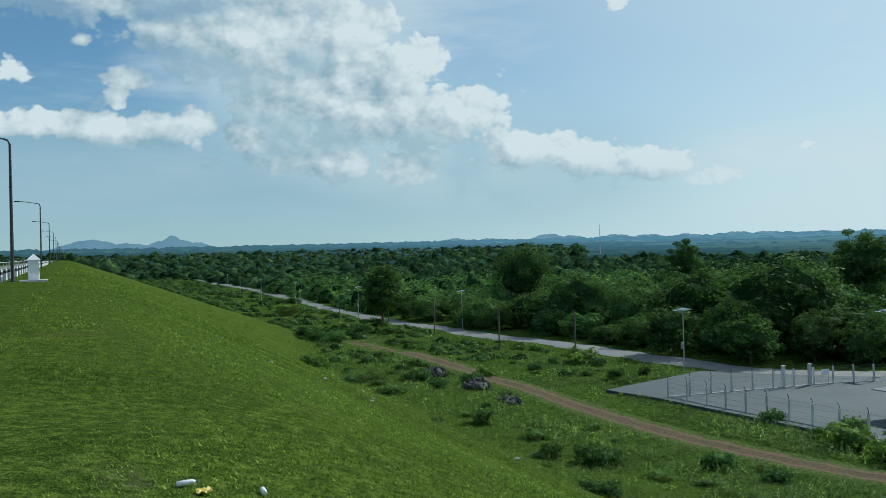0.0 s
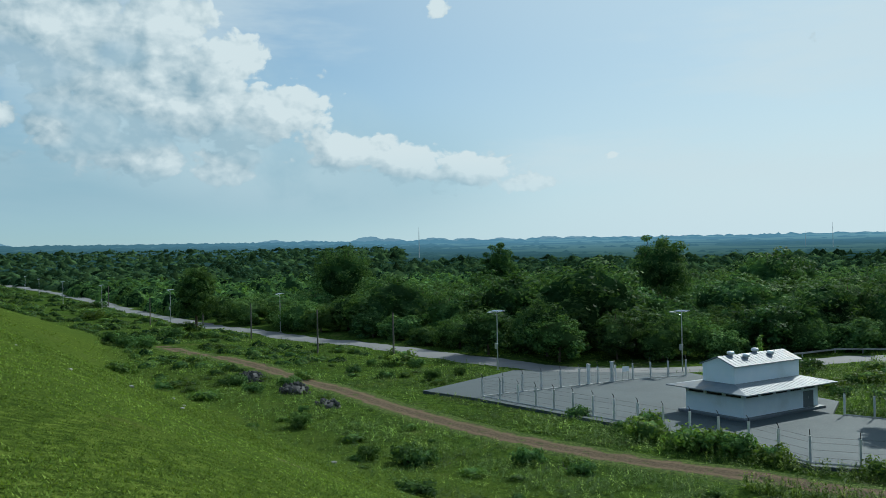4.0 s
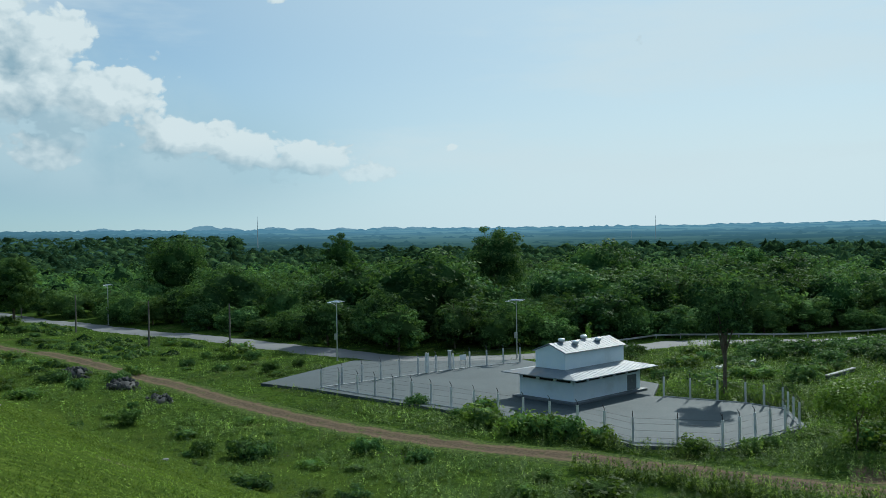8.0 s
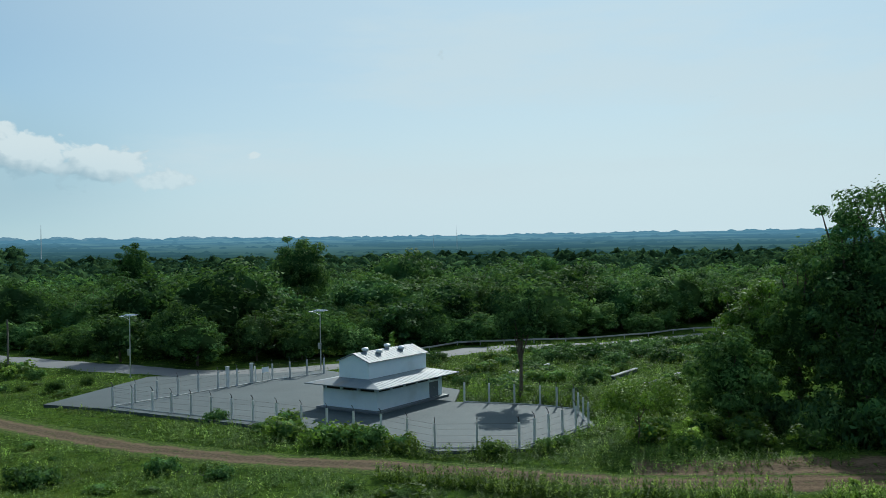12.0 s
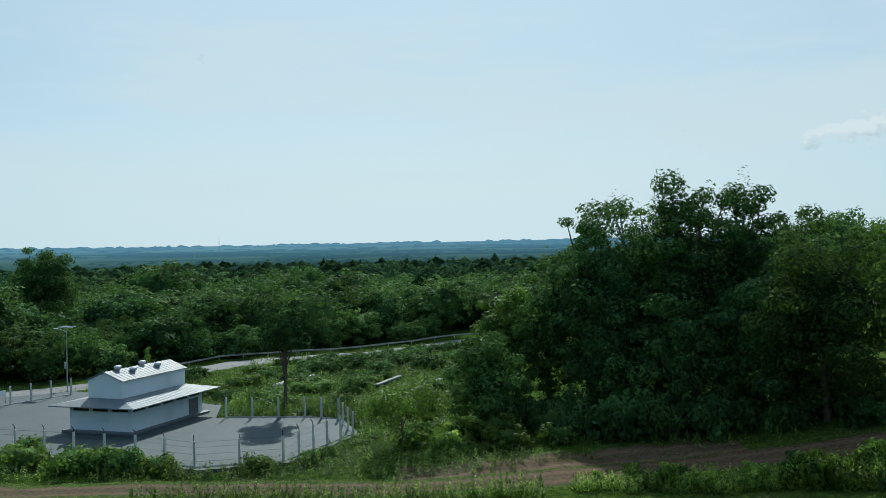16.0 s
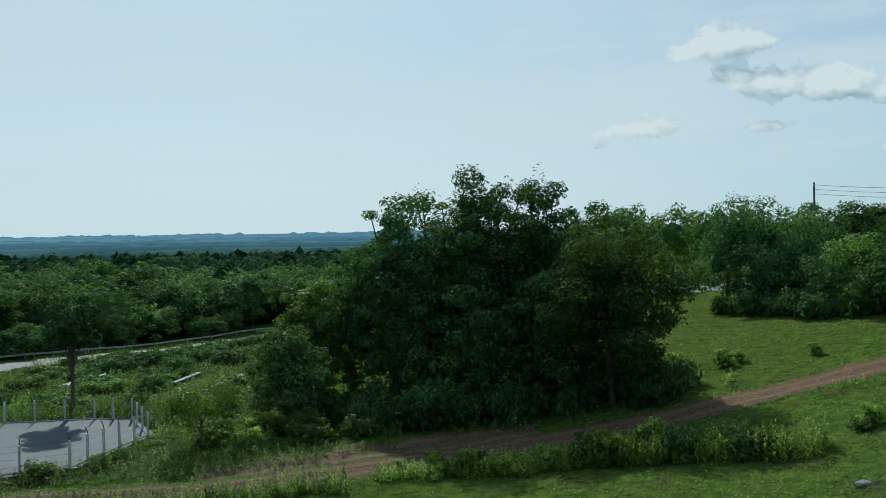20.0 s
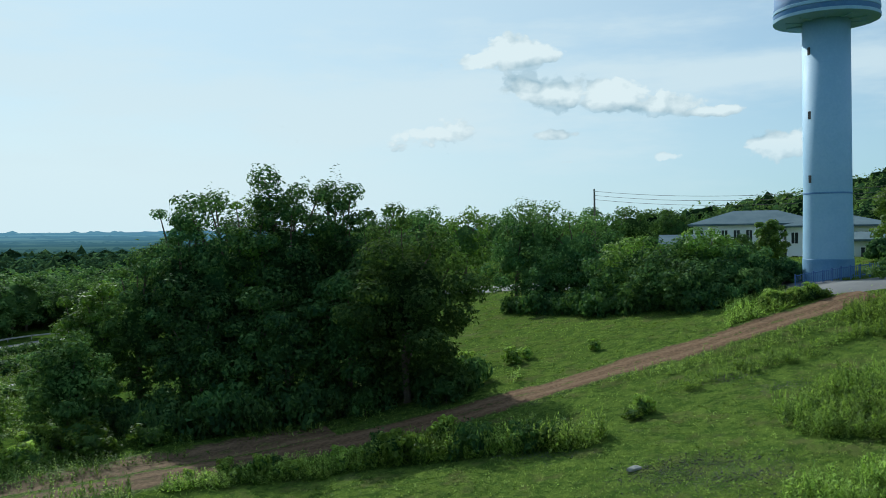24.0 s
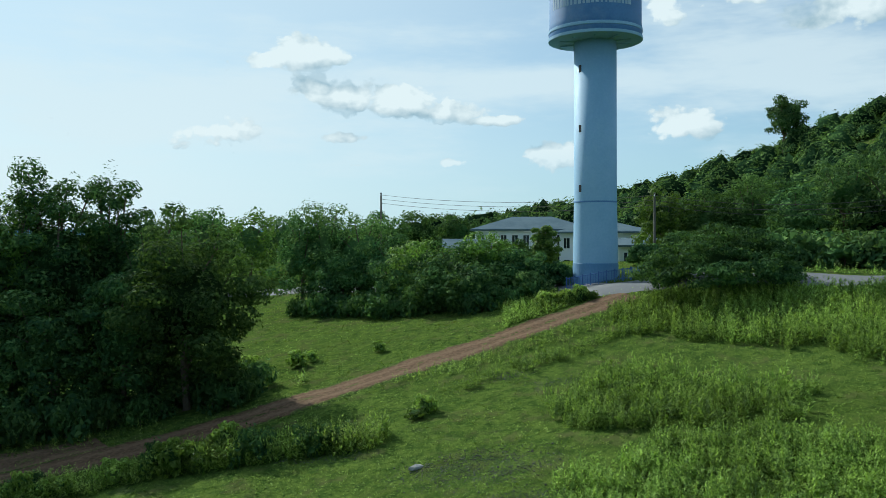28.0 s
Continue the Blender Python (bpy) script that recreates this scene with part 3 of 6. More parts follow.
def lathe(profile, sides=32, bm=None):
    """A turned body from (radius, height) pairs."""
    return tube([(0, 0, z) for r, z in profile], [max(r, 0.001) for r, z in profile], sides, bm)


# ---- the land ----
DAM = radians(23.0)
DAM_N = (math.cos(DAM), math.sin(DAM))     # downstream, across the dam
DAM_U = (-math.sin(DAM), math.cos(DAM))    # along the dam


def su(x, y):
    return DAM_N[0] * x + DAM_N[1] * y, DAM_U[0] * x + DAM_U[1] * y


def xy(s, u):
    return DAM_N[0] * s + DAM_U[0] * u, DAM_N[1] * s + DAM_U[1] * u


def smax(a, b, k):
    return np.logaddexp(a / k, b / k) * k


def wobble(x, y, size, seed):
    """Smooth uneven ground from a few crossed waves, about -1 to 1."""
    r = np.random.RandomState(seed)
    z = 0
    for i in range(7):
        a, f, ph = r.uniform(0, 6.28), r.uniform(0.6, 1.7) / size * 6.28, r.uniform(0, 6.28)
        z = z + np.sin(f * (x * np.cos(a) + y * np.sin(a)) + ph + 0.6 * np.sin(0.7 * f * (x * np.sin(a) - y * np.cos(a))))
    return z / 4.0


def height(x, y):
    """Height of the ground: dam, plain, the rise to the abutment and its hill, distant land."""
    x, y = np.asarray(x, float), np.asarray(y, float)
    s, u = su(x, y)
    r = np.hypot(x, y)
    crest = 13.5 + 0.0065 * np.clip(u, -60, 600)
    q = np.clip((u - 105.0) / 65.0, 0, 1)
    q = q * q * (3 - 2 * q)
    down = crest - (0.5 - 0.14 * q) * smax(s - 2.0, 0.0 * s, 1.2)
    up = crest - 0.4 * smax(-s - 17.0, 0.0 * s, 1.0)
    rise = 0.11 * x - 0.15 * y - 2.1
    rise = -smax(-rise, -11.7 - 0 * x, 1.2) * np.clip((900.0 - r) / 300.0, 0, 1)
    plain = smax(rise, 0 * x, 0.8)
    # the raised ground that the tower stands on
    plain = plain + 1.7 * np.exp(-((x - 88.0) ** 2 + (y + 16.0) ** 2) / (2 * 14.0 ** 2))
    # the wooded hill beyond the tower
    ang, far_r = np.degrees(np.arctan2(x, y)), r
    across = np.radians(ang - 128.0) * 290.0
    plain = plain + 52.0 * np.exp(-across ** 2 / (2 * 85.0 ** 2)) * np.where(far_r < 300, np.exp(-((far_r - 300.0) / 75.0) ** 2 / 2), 1.0) * (np.cos(np.radians(ang - 128.0)) > 0)
    far = np.clip((r - 500.0) / 4000.0, 0, 1)
    plain = plain + 68.0 * far * far * (3 - 2 * far) * np.clip((y + 200) / 600, 0, 1)
    # a low grassy lip along the foot of the dam
    plain = plain + q * 0.5 * np.exp(-((s - 39.0) / 2.0) ** 2)
    flat = np.clip((np.hypot(x - 44.0, y - 76.0) - 30.0) / 12.0, 0, 1)
    plain = plain + flat * (0.12 * wobble(x, y, 9.0, 3) + 0.35 * wobble(x, y, 60.0, 4)) - 0.1 * (1 - flat)
    return smax(np.minimum(down, up), plain, 0.5) + 0.03 * wobble(x, y, 3.0, 5)


def hgt(x, y):
    return float(height(x, y))


def build_ground():
    rr = np.concatenate([np.linspace(0.6, 5.0, 8)[:-1], np.geomspace(5.0, 4700.0, 210)])
    aa = np.radians(np.concatenate([np.linspace(-45, 125, 380), np.linspace(125, 315, 60)[1:-1]]))
    A, R = np.meshgrid(aa, rr)
    X, Y = R * np.sin(A), R * np.cos(A)
    Z = height(X, Y)
    nr, na = A.shape
    v = np.stack([X, Y, Z], -1).reshape(-1, 3)
    i, j = np.meshgrid(np.arange(nr - 1), np.arange(na), indexing="ij")
    q = np.stack([i * na + j, i * na + (j + 1) % na, (i + 1) * na + (j + 1) % na, (i + 1) * na + j], -1).reshape(-1, 4)[:, ::-1]
    v = np.vstack([v, [[0, 0, hgt(0, 0)]]])
    c = np.full(na, len(v) - 1)
    k = np.arange(na)
    q = np.vstack([q, np.stack([c, c, (k + 1) % na, k], -1)[:, ::-1]])
    ob = raw("ground", v, q, M_TURF, smooth=True)
    tagged(ob, "grassy dam slope and rough green plain running to the horizon", "ground", kind="structure")


build_ground()


def spline(points, step):
    """Even points along a smooth curve through the given ones."""
    P = [Vector((*p, 0)) for p in points]
    P = [P[0] * 2 - P[1]] + P + [P[-1] * 2 - P[-2]]
    out_ = []
    for i in range(1, len(P) - 2):
        a, b, c, e = P[i - 1:i + 3]
        n = max(2, int((c - b).length / step))
        for q in range(n):
            t = q / n
            out_.append(0.5 * ((2 * b) + (c - a) * t + (2 * a - 5 * b + 4 * c - e) * t * t + (3 * b - a - 3 * c + e) * t ** 3))
    out_.append(P[-2])
    return [(p.x, p.y) for p in out_]


def ribbon(name, points, width, lift, material, label, category, rough_edge=0.0, across=4, thick=0.0, step=2.0, seed=1):
    """A road laid over the ground along a curve."""
    rnd = random.Random(seed)
    line = spline(points, step)
    bm = bmesh.new()
    lay = bm.verts.layers.float.new("across")
    rows = []
    for i, (x, y) in enumerate(line):
        a, b = line[max(i - 1, 0)], line[min(i + 1, len(line) - 1)]
        t = Vector((b[0] - a[0], b[1] - a[1])).normalized()
        n = Vector((t.y, -t.x))
        w = width / 2
        l, r = w + rnd.uniform(-1, 1) * rough_edge, w + rnd.uniform(-1, 1) * rough_edge
        row = []
        for j in range(across + 1):
            f = j / across
            o = -l + (l + r) * f
            px, py = x + n.x * o, y + n.y * o
            edge = 0.0 if 0 < j < across else -thick
            v = bm.verts.new((px, py, hgt(px, py) + lift + edge))
            v[lay] = 2 * f - 1
            row.append(v)
        rows.append(row)
    for q, w in zip(rows, rows[1:]):
        for j in range(across):
            bm.faces.new((q[j], q[j + 1], w[j + 1], w[j]))
    bmesh.ops.recalc_face_normals(bm, faces=bm.faces)
    ob = part(name, bm, material, smooth=True)
    return tagged(ob, label, category, kind="structure")


TRACK = [(-17, 160), (-10, 143), (0, 122), (8, 100), (14, 83), (19, 71), (25, 61), (31, 54), (36, 47.5), (42, 40), (48, 34), (55, 27.5), (60, 20.5), (65, 12.5), (70, 4), (75, -6), (79, -14.5)]
ROAD = [(-452, 1300), (-274, 888), (-119, 503), (-84, 410), (-53, 318), (-33, 257), (-11, 203), (5.5, 167), (19, 141), (27, 124), (35, 110), (47, 104), (60, 103), (74, 104), (84, 101.5), (93, 98.2), (104, 96.4), (116, 96), (140, 88), (165, 76)]
HIGH_ROAD = [(50, -110), (66, -60), (75.5, -32), (80.7, -23), (83, -13), (95.5, -5), (111.5, 8), (127, 26), (145, 52), (170, 80)]
ribbon("dirt_track", TRACK, 5.0, 0.05, M_EARTH, "rutted red-brown earth track through the grass", "track", 0.15, 12, 0.1, 0.8)
ribbon("road", ROAD, 6.2, 0.10, M_ASPHALT, "pale concrete road running along the foot of the dam", "road", 0.0, 4, 0.15)
ribbon("road_upper", HIGH_ROAD, 5.5, 0.12, M_TAR, "grey asphalt road climbing past the water tower", "road", 0.0, 4, 0.15)
ribbon("crest_road", [xy(-8.5, -120), xy(-8.5, 0), xy(-8.5, 200), xy(-8.5, 500)], 8.0, 0.08, M_ASPHALT, "grey paved road on the dam crest", "road", 0.0, 4, 0.1, 8.0)
ribbon("bare_earth", [(44.5, 42.5), (51.0, 36.6), (57.0, 31.2), (61.5, 25.0)], 7.0, 0.04, M_EARTH, "trampled bare earth beside the track", "bare ground", 0.5, 10, 0.12, 1.0, 5)


# ---- the fenced yard and its pump house ----
def polygon(name, pts, lift, thick, material, label, category):
    bm = bmesh.new()
    top = [bm.verts.new((x, y, lift)) for x, y in pts]
    f = bm.faces.new(top)
    if f.normal.z < 0:
        f.normal_flip()
    r = bmesh.ops.extrude_face_region(bm, geom=[f])
    for v in r["geom"]:
        if isinstance(v, bmesh.types.BMVert):
            v.co.z -= thick
    bmesh.ops.recalc_face_normals(bm, faces=bm.faces)
    return tagged(part(name, bm, material), label, category, kind="structure")


YARD = [(17.0, 95.0), (21.0, 89.0), (35.2, 60.4), (36.4, 54.0), (41.9, 50.6), (52.0, 53.8), (55.9, 60.3), (54.6, 64.0), (49.4, 70.4), (54.0, 76.0), (50, 99.0), (44, 101), (37.5, 104), (31, 108)]
polygon("yard_slab", YARD, 0.16, 1.2, M_SLAB, "pale concrete yard slab stained by rain", "yard")


def pump_house():
    ax = radians(22.0)
    m = Matrix(((math.cos(ax), -math.sin(ax), 0, 40.4), (math.sin(ax), math.cos(ax), 0, 69.7), (0, 0, 1, 0.16), (0, 0, 0, 1)))
    L, W = 10.5, 6.4
    h = thing("pump_house", m, "white rendered pump house with stepped metal roofs on a dark plinth", "building")
    part("plinth", box(-0.5, L + 0.5, -0.5, W + 0.5, 0, 0.22, 0.03), M_DOOR, h, "dark grey concrete plinth")
    t = 0.15
    band0, band1 = 1.86, 2.14
    for nm, a in (("wall", (0, L, 0, t)), ("wall", (0, L, W - t, W)), ("wall", (0, t, t, W - t)), ("wall", (L - t, L, t, W - t))):
        part(nm, box(*a, 0.22, band0), M_PALE, h)
        part("lintel", box(*a, band1, 2.52), M_PALE, h)
    for i in range(6):
        x = t + i * (L - 2 * t) / 5
        for y in (0, W - t):
            part("pier", box(x - 0.15, x + 0.15, y, y + t, band0, band1), M_PALE, h)
    for i in range(4):
        y = t + i * (W - 2 * t) / 3
        for x in (0, L - t):
            part("pier", box(x, x + t, y - 0.15, y + 0.15, band0, band1), M_PALE, h)
    part("vent_band", box(0.2, L - 0.2, 0.1, W - 0.1, band0 + 0.01, band1 - 0.01), M_DARK, h, "dark ventilation opening under the eaves")
    d = part("door", box(L - 2.2, L - 0.7, -0.03, 0.05, 0.24, 1.7, 0.01), M_DOOR, h, "grey steel double door")
    part("handle", tube([(L - 1.5, -0.07, 1.0), (L - 1.5, -0.07, 1.25)], 0.02, 6), M_GALV, d)
    # skirt roof
    o, i0, i1, j0, j1 = 1.25, 0.65, L - 0.65, 1.45, W - 1.45
    lo = [(-o, -o), (L + o, -o), (L + o, W + o), (-o, W + o)]
    hi = [(i0, j0), (i1, j0), (i1, j1), (i0, j1)]
    sk = None
    for k in range(4):
        bm = bmesh.new()
        q = (k + 1) % 4
        ring = [[bm.verts.new((*pts[w], z)) for w in (k, q)] for pts, z in ((hi, 2.90), (lo, 2.42), (lo, 2.34), (hi, 2.80))]
        for a, b in zip(ring, ring[1:]):
            bm.faces.new((a[0], a[1], b[1], b[0]))
        bmesh.ops.recalc_face_normals(bm, faces=bm.faces)
        # the west panel's darker colour stands in for its shade
        pan = part("skirt_roof", bm, M_ROOF_DARK if k == 3 else M_ROOF, h, "weathered metal skirt roof, its shaded side painted dark" if k == 3 else "grey metal skirt roof with a lighter worn sheet")
        sk = sk or pan
    for k in range(27):
        x = -o + 0.2 + k * (L + 2 * o - 0.4) / 26
        f = min(1, max(0, (x + o) / (i0 + o))) * min(1, max(0, (L + o - x) / (i0 + o)))
        y1 = -o + (j0 + o) * f
        if f > 0.1:
            part("seam", tube([(x, -o, 2.435), (x, y1, 2.43 + 0.48 * f)], 0.011, 4), M_ROOF, sk)
    # upper body with a gable roof along the long axis
    top, rid = 4.45, 5.15
    ym = (j0 + j1) / 2
    bm = bmesh.new()
    prof = [(j0, 2.6), (j1, 2.6), (j1, top), (ym, rid - 0.06), (j0, top)]
    a = [bm.verts.new((i0, y, z)) for y, z in prof]
    b = [bm.verts.new((i1, y, z)) for y, z in prof]
    bm.faces.new(a)
    bm.faces.new(b)
    for k in range(5):
        bm.faces.new((a[k], a[(k + 1) % 5], b[(k + 1) % 5], b[k]))
    bmesh.ops.recalc_face_normals(bm, faces=bm.faces)
    part("upper_wall", bm, M_PALE, h)
    e = 0.22
    sl = (rid - top) / (ym - j0)
    for sgn, y0 in ((1, j0), (-1, j1)):
        bm = bmesh.new()
        ye = y0 - sgn * e
        ze = top - sl * e
        pts = [(ye, ze + 0.02), (ym, rid), (ym, rid + 0.06), (ye, ze + 0.08)]
        a = [bm.verts.new((i0 - 0.2, y, z)) for y, z in pts]
        b = [bm.verts.new((i1 + 0.2, y, z)) for y, z in pts]
        bm.faces.new(a)
        bm.faces.new(b)
        for k in range(4):
            bm.faces.new((a[k], a[(k + 1) % 4], b[(k + 1) % 4], b[k]))
        bmesh.ops.recalc_face_normals(bm, faces=bm.faces)
        rf = part("roof_sheet", bm, M_ROOF_DARK, h, "pale corrugated metal roof with rust streaks")
        for k in range(19):
            x = i0 - 0.15 + k * (i1 - i0 + 0.3) / 18
            part("rib", tube([(x, ye, ze + 0.095), (x, ym, rid + 0.072)], 0.012, 4), M_ROOF_DARK, rf)
    for x, y in ((i0 + 1.6, ym - 0.1), (i0 + 2.9, ym - 0.75), (i0 + 5.2, ym + 0.05), (i0 + 6.4, ym - 0.75)):
        z = rid - abs(y - ym) * sl
        v = part("turbine_vent", lathe([(0.2, z - 0.15), (0.2, z + 0.14), (0.27, z + 0.16), (0.33, z + 0.22), (0.33, z + 0.36), (0.29, z + 0.42), (0.12, z + 0.47), (0.0, z + 0.48)], 16), M_SILVER, h, "shiny round turbine vent", True)
        v.location = (x, y, 0)


pump_house()


def fence_post_mesh():
    """A square concrete post with a chamfered foot and a bent steel arm on top."""
    bm = box(-0.075, 0.075, -0.075, 0.075, 0, 1.95, 0.012)
    return bm


POST = None


def fence(line, name, label, spacing=2.5, lean=1):
    """Concrete posts with bent arms and three strands of wire."""
    global POST
    f = thing(name, Matrix.Identity(4), label, "fence")
    tops = []
    k = 0
    for (x0, y0), (x1, y1) in zip(line, line[1:]):
        n = max(1, round(math.hypot(x1 - x0, y1 - y0) / spacing))
        ang = math.atan2(y1 - y0, x1 - x0)
        for i in range(n + (1 if (x1, y1) == line[-1] else 0)):
            x, y = x0 + (x1 - x0) * i / n, y0 + (y1 - y0) * i / n
            z = max(hgt(x, y), 0.1)
            if POST is None:
                p0 = part("post", fence_post_mesh(), M_POST, f)
                a0 = part("arm", tube([(0, 0, 1.9), (0, 0, 2.12), (0, 0.06, 2.25), (0, 0.22, 2.42)], 0.03, 6), M_DARKSTEEL, p0)
                POST = (p0.data, a0.data)
            else:
                p0, a0 = new("post", POST[0]), new("arm", POST[1])
                p0.parent, a0.parent = f, p0
            wob = random.Random(k + len(line)).uniform(-0.02, 0.02)
            p0.matrix_basis = pose(x, y, z, math.degrees(wob), math.degrees(wob) * 0.7, math.degrees(ang) + (0 if lean > 0 else 180))
            tops.append((x, y, z))
            k += 1
    for hz_ in (0.5, 1.0, 1.5, 1.88):
        part("wire", tube([(x, y, z + hz_) for x, y, z in tops], 0.007, 4, caps=False), M_DARKSTEEL, f)
    part("rail", tube([(x, y, z + 0.12) for x, y, z in tops], 0.05, 4, caps=False), M_POST, f, "low concrete base rail")
    return f


fence([(22.2, 89.3), (24.5, 84.0), (30, 73.2), (35.5, 60.6), (36.7, 54.8), (41.7, 51.1)], "fence", "white concrete posts with bent arms along the yard front", 2.5, -1)
fence([(22.2, 89.3), (29.3, 91.6), (41.5, 95.6), (48.5, 96.5)], "fence", "white concrete posts with bent arms behind the yard", 2.5, 1)
fence([(41.7, 51.1), (51.6, 54.2), (55.5, 60.2), (54.4, 63.6), (50.0, 69.6)], "fence", "white concrete posts closing the yard beside the bushes", 2.2, 1)


def board_and_gate():
    """Two stout gate posts and a small white board on the rear fence."""
    for x, y in ((35.4, 93.6), (38.6, 94.7)):
        t = thing("gate_post", pose(x, y, 0.16, 0, 0, 18), "stout white concrete gate post in the rear fence", "gate post", "gate posts of the yard")
        part("shaft", box(-0.15, 0.15, -0.15, 0.15, 0, 2.2, 0.02), M_POST, t)
        part("cap", box(-0.18, 0.18, -0.18, 0.18, 2.2, 2.28, 0.015), M_POST, t)
    t = thing("notice_board", pose(40.3, 95.0, 0.16, 0, 0, 18), "small plain white board fixed to the rear fence", "sign")
    part("board", box(-0.5, 0.5, -0.14, -0.11, 1.05, 1.65, 0.005), M_WHITE, t)
    for x in (-0.42, 0.42):
        part("leg", tube([(x, -0.1, 0), (x, -0.1, 1.6)], 0.025, 6), M_GALV, t)


board_and_gate()


def solar_lamp(x, y, h, turn, tall=True):
    z = hgt(x, y)
    m = pose(x, y, z, 0, 0, turn)
    t = thing("solar_street_lamp", m, "slim grey street lamp with a tilted solar panel and battery box", "street lamp", "solar lamps along the road")
    p = part("pole", tube([(0, 0, 0), (0, 0, h * 0.5), (0, 0, h)], [0.085, 0.07, 0.055], 8), M_GALV, t)
    part("base_plate", box(-0.2, 0.2, -0.2, 0.2, 0, 0.03), M_GALV, p)
    part("arm", tube([(0, 0, h - 0.5), (0.6, 0, h - 0.25), (1.3, 0, h - 0.1)], 0.035, 6), M_GALV, t)
    part("lamp_head", box(1.2, 1.75, -0.13, 0.13, h - 0.16, h - 0.06, 0.03), M_WHITE, t)
    pn = part("solar_panel", box(-0.85, 0.85, -0.5, 0.5, -0.02, 0.02, 0.01), M_PANEL, t, "tilted solar panel with an aluminium rim")
    pn.matrix_basis = pose(0, 0, h + 0.12, -5, 0, 0)
    part("frame", box(-0.9, 0.9, -0.55, 0.55, -0.06, -0.022), M_WHITE, pn)
    part("battery_box", box(-0.2, 0.2, 0.06, 0.3, h * 0.36, h * 0.36 + 0.75, 0.02), M_GALV, t)
    return t


for x, y in ((29.4, 110.0), (50.6, 101.5), (3.5, 178.5), (-21.5, 222), (-45.5, 273), (-67, 326), (-90, 393), (-114, 470)):
    solar_lamp(x, y, 7.4, 115)


def utility_pole(x, y, h, label="dark weathered utility pole standing in rough grass"):
    z = hgt(x, y)
    t = thing("utility_pole", pose(x, y, z), label, "pole", "poles beside the road")
    part("pole", tube([(0, 0, -0.2), (0.02, 0, h * 0.5), (0, 0.02, h)], [0.14, 0.12, 0.1], 8), M_WOODPOLE, t)
    part("insulator", lathe([(0.03, h - 0.02), (0.05, h + 0.05), (0.03, h + 0.12)], 8), M_DARK, t)
    return t


for x, y, h in ((17.5, 120.3, 7.0), (8.3, 137.5, 6.6), (-13, 206, 6.6), (-25, 212, 6.2), (-48, 300, 6.6), (-2, 168, 6.4)):
    utility_pole(x, y, h)


# ---- the crest ----
def crest_lamp(s, u, h):
    x, y = xy(s, u)
    z = hgt(x, y)
    t = thing("street_lamp", pose(x, y, z, 0, 0, math.degrees(DAM)), "tall dark street lamp with a curved arm over the crest road", "street lamp", "lamps along the crest")
    part("pole", tube([(0, 0, 0), (0, 0, 3), (0, 0, h - 0.35), (-0.12, 0, h - 0.1), (-0.4, 0, h)], [0.13, 0.11, 0.08, 0.07, 0.06], 10), M_DARKSTEEL, t)
    part("arm", tube([(-0.4, 0, h), (-1.5, 0, h + 0.18), (-2.8, 0, h + 0.3)], 0.05, 8), M_DARKSTEEL, t)
    part("lamp_head", box(-3.5, -2.7, -0.16, 0.16, h + 0.22, h + 0.38, 0.05), M_DARKSTEEL, t)
    part("base_plate", box(-0.25, 0.25, -0.25, 0.25, 0, 0.05), M_DARKSTEEL, t)


for i in range(9):
    crest_lamp(-3.3, 66.5 + 78 * i, 9.6)


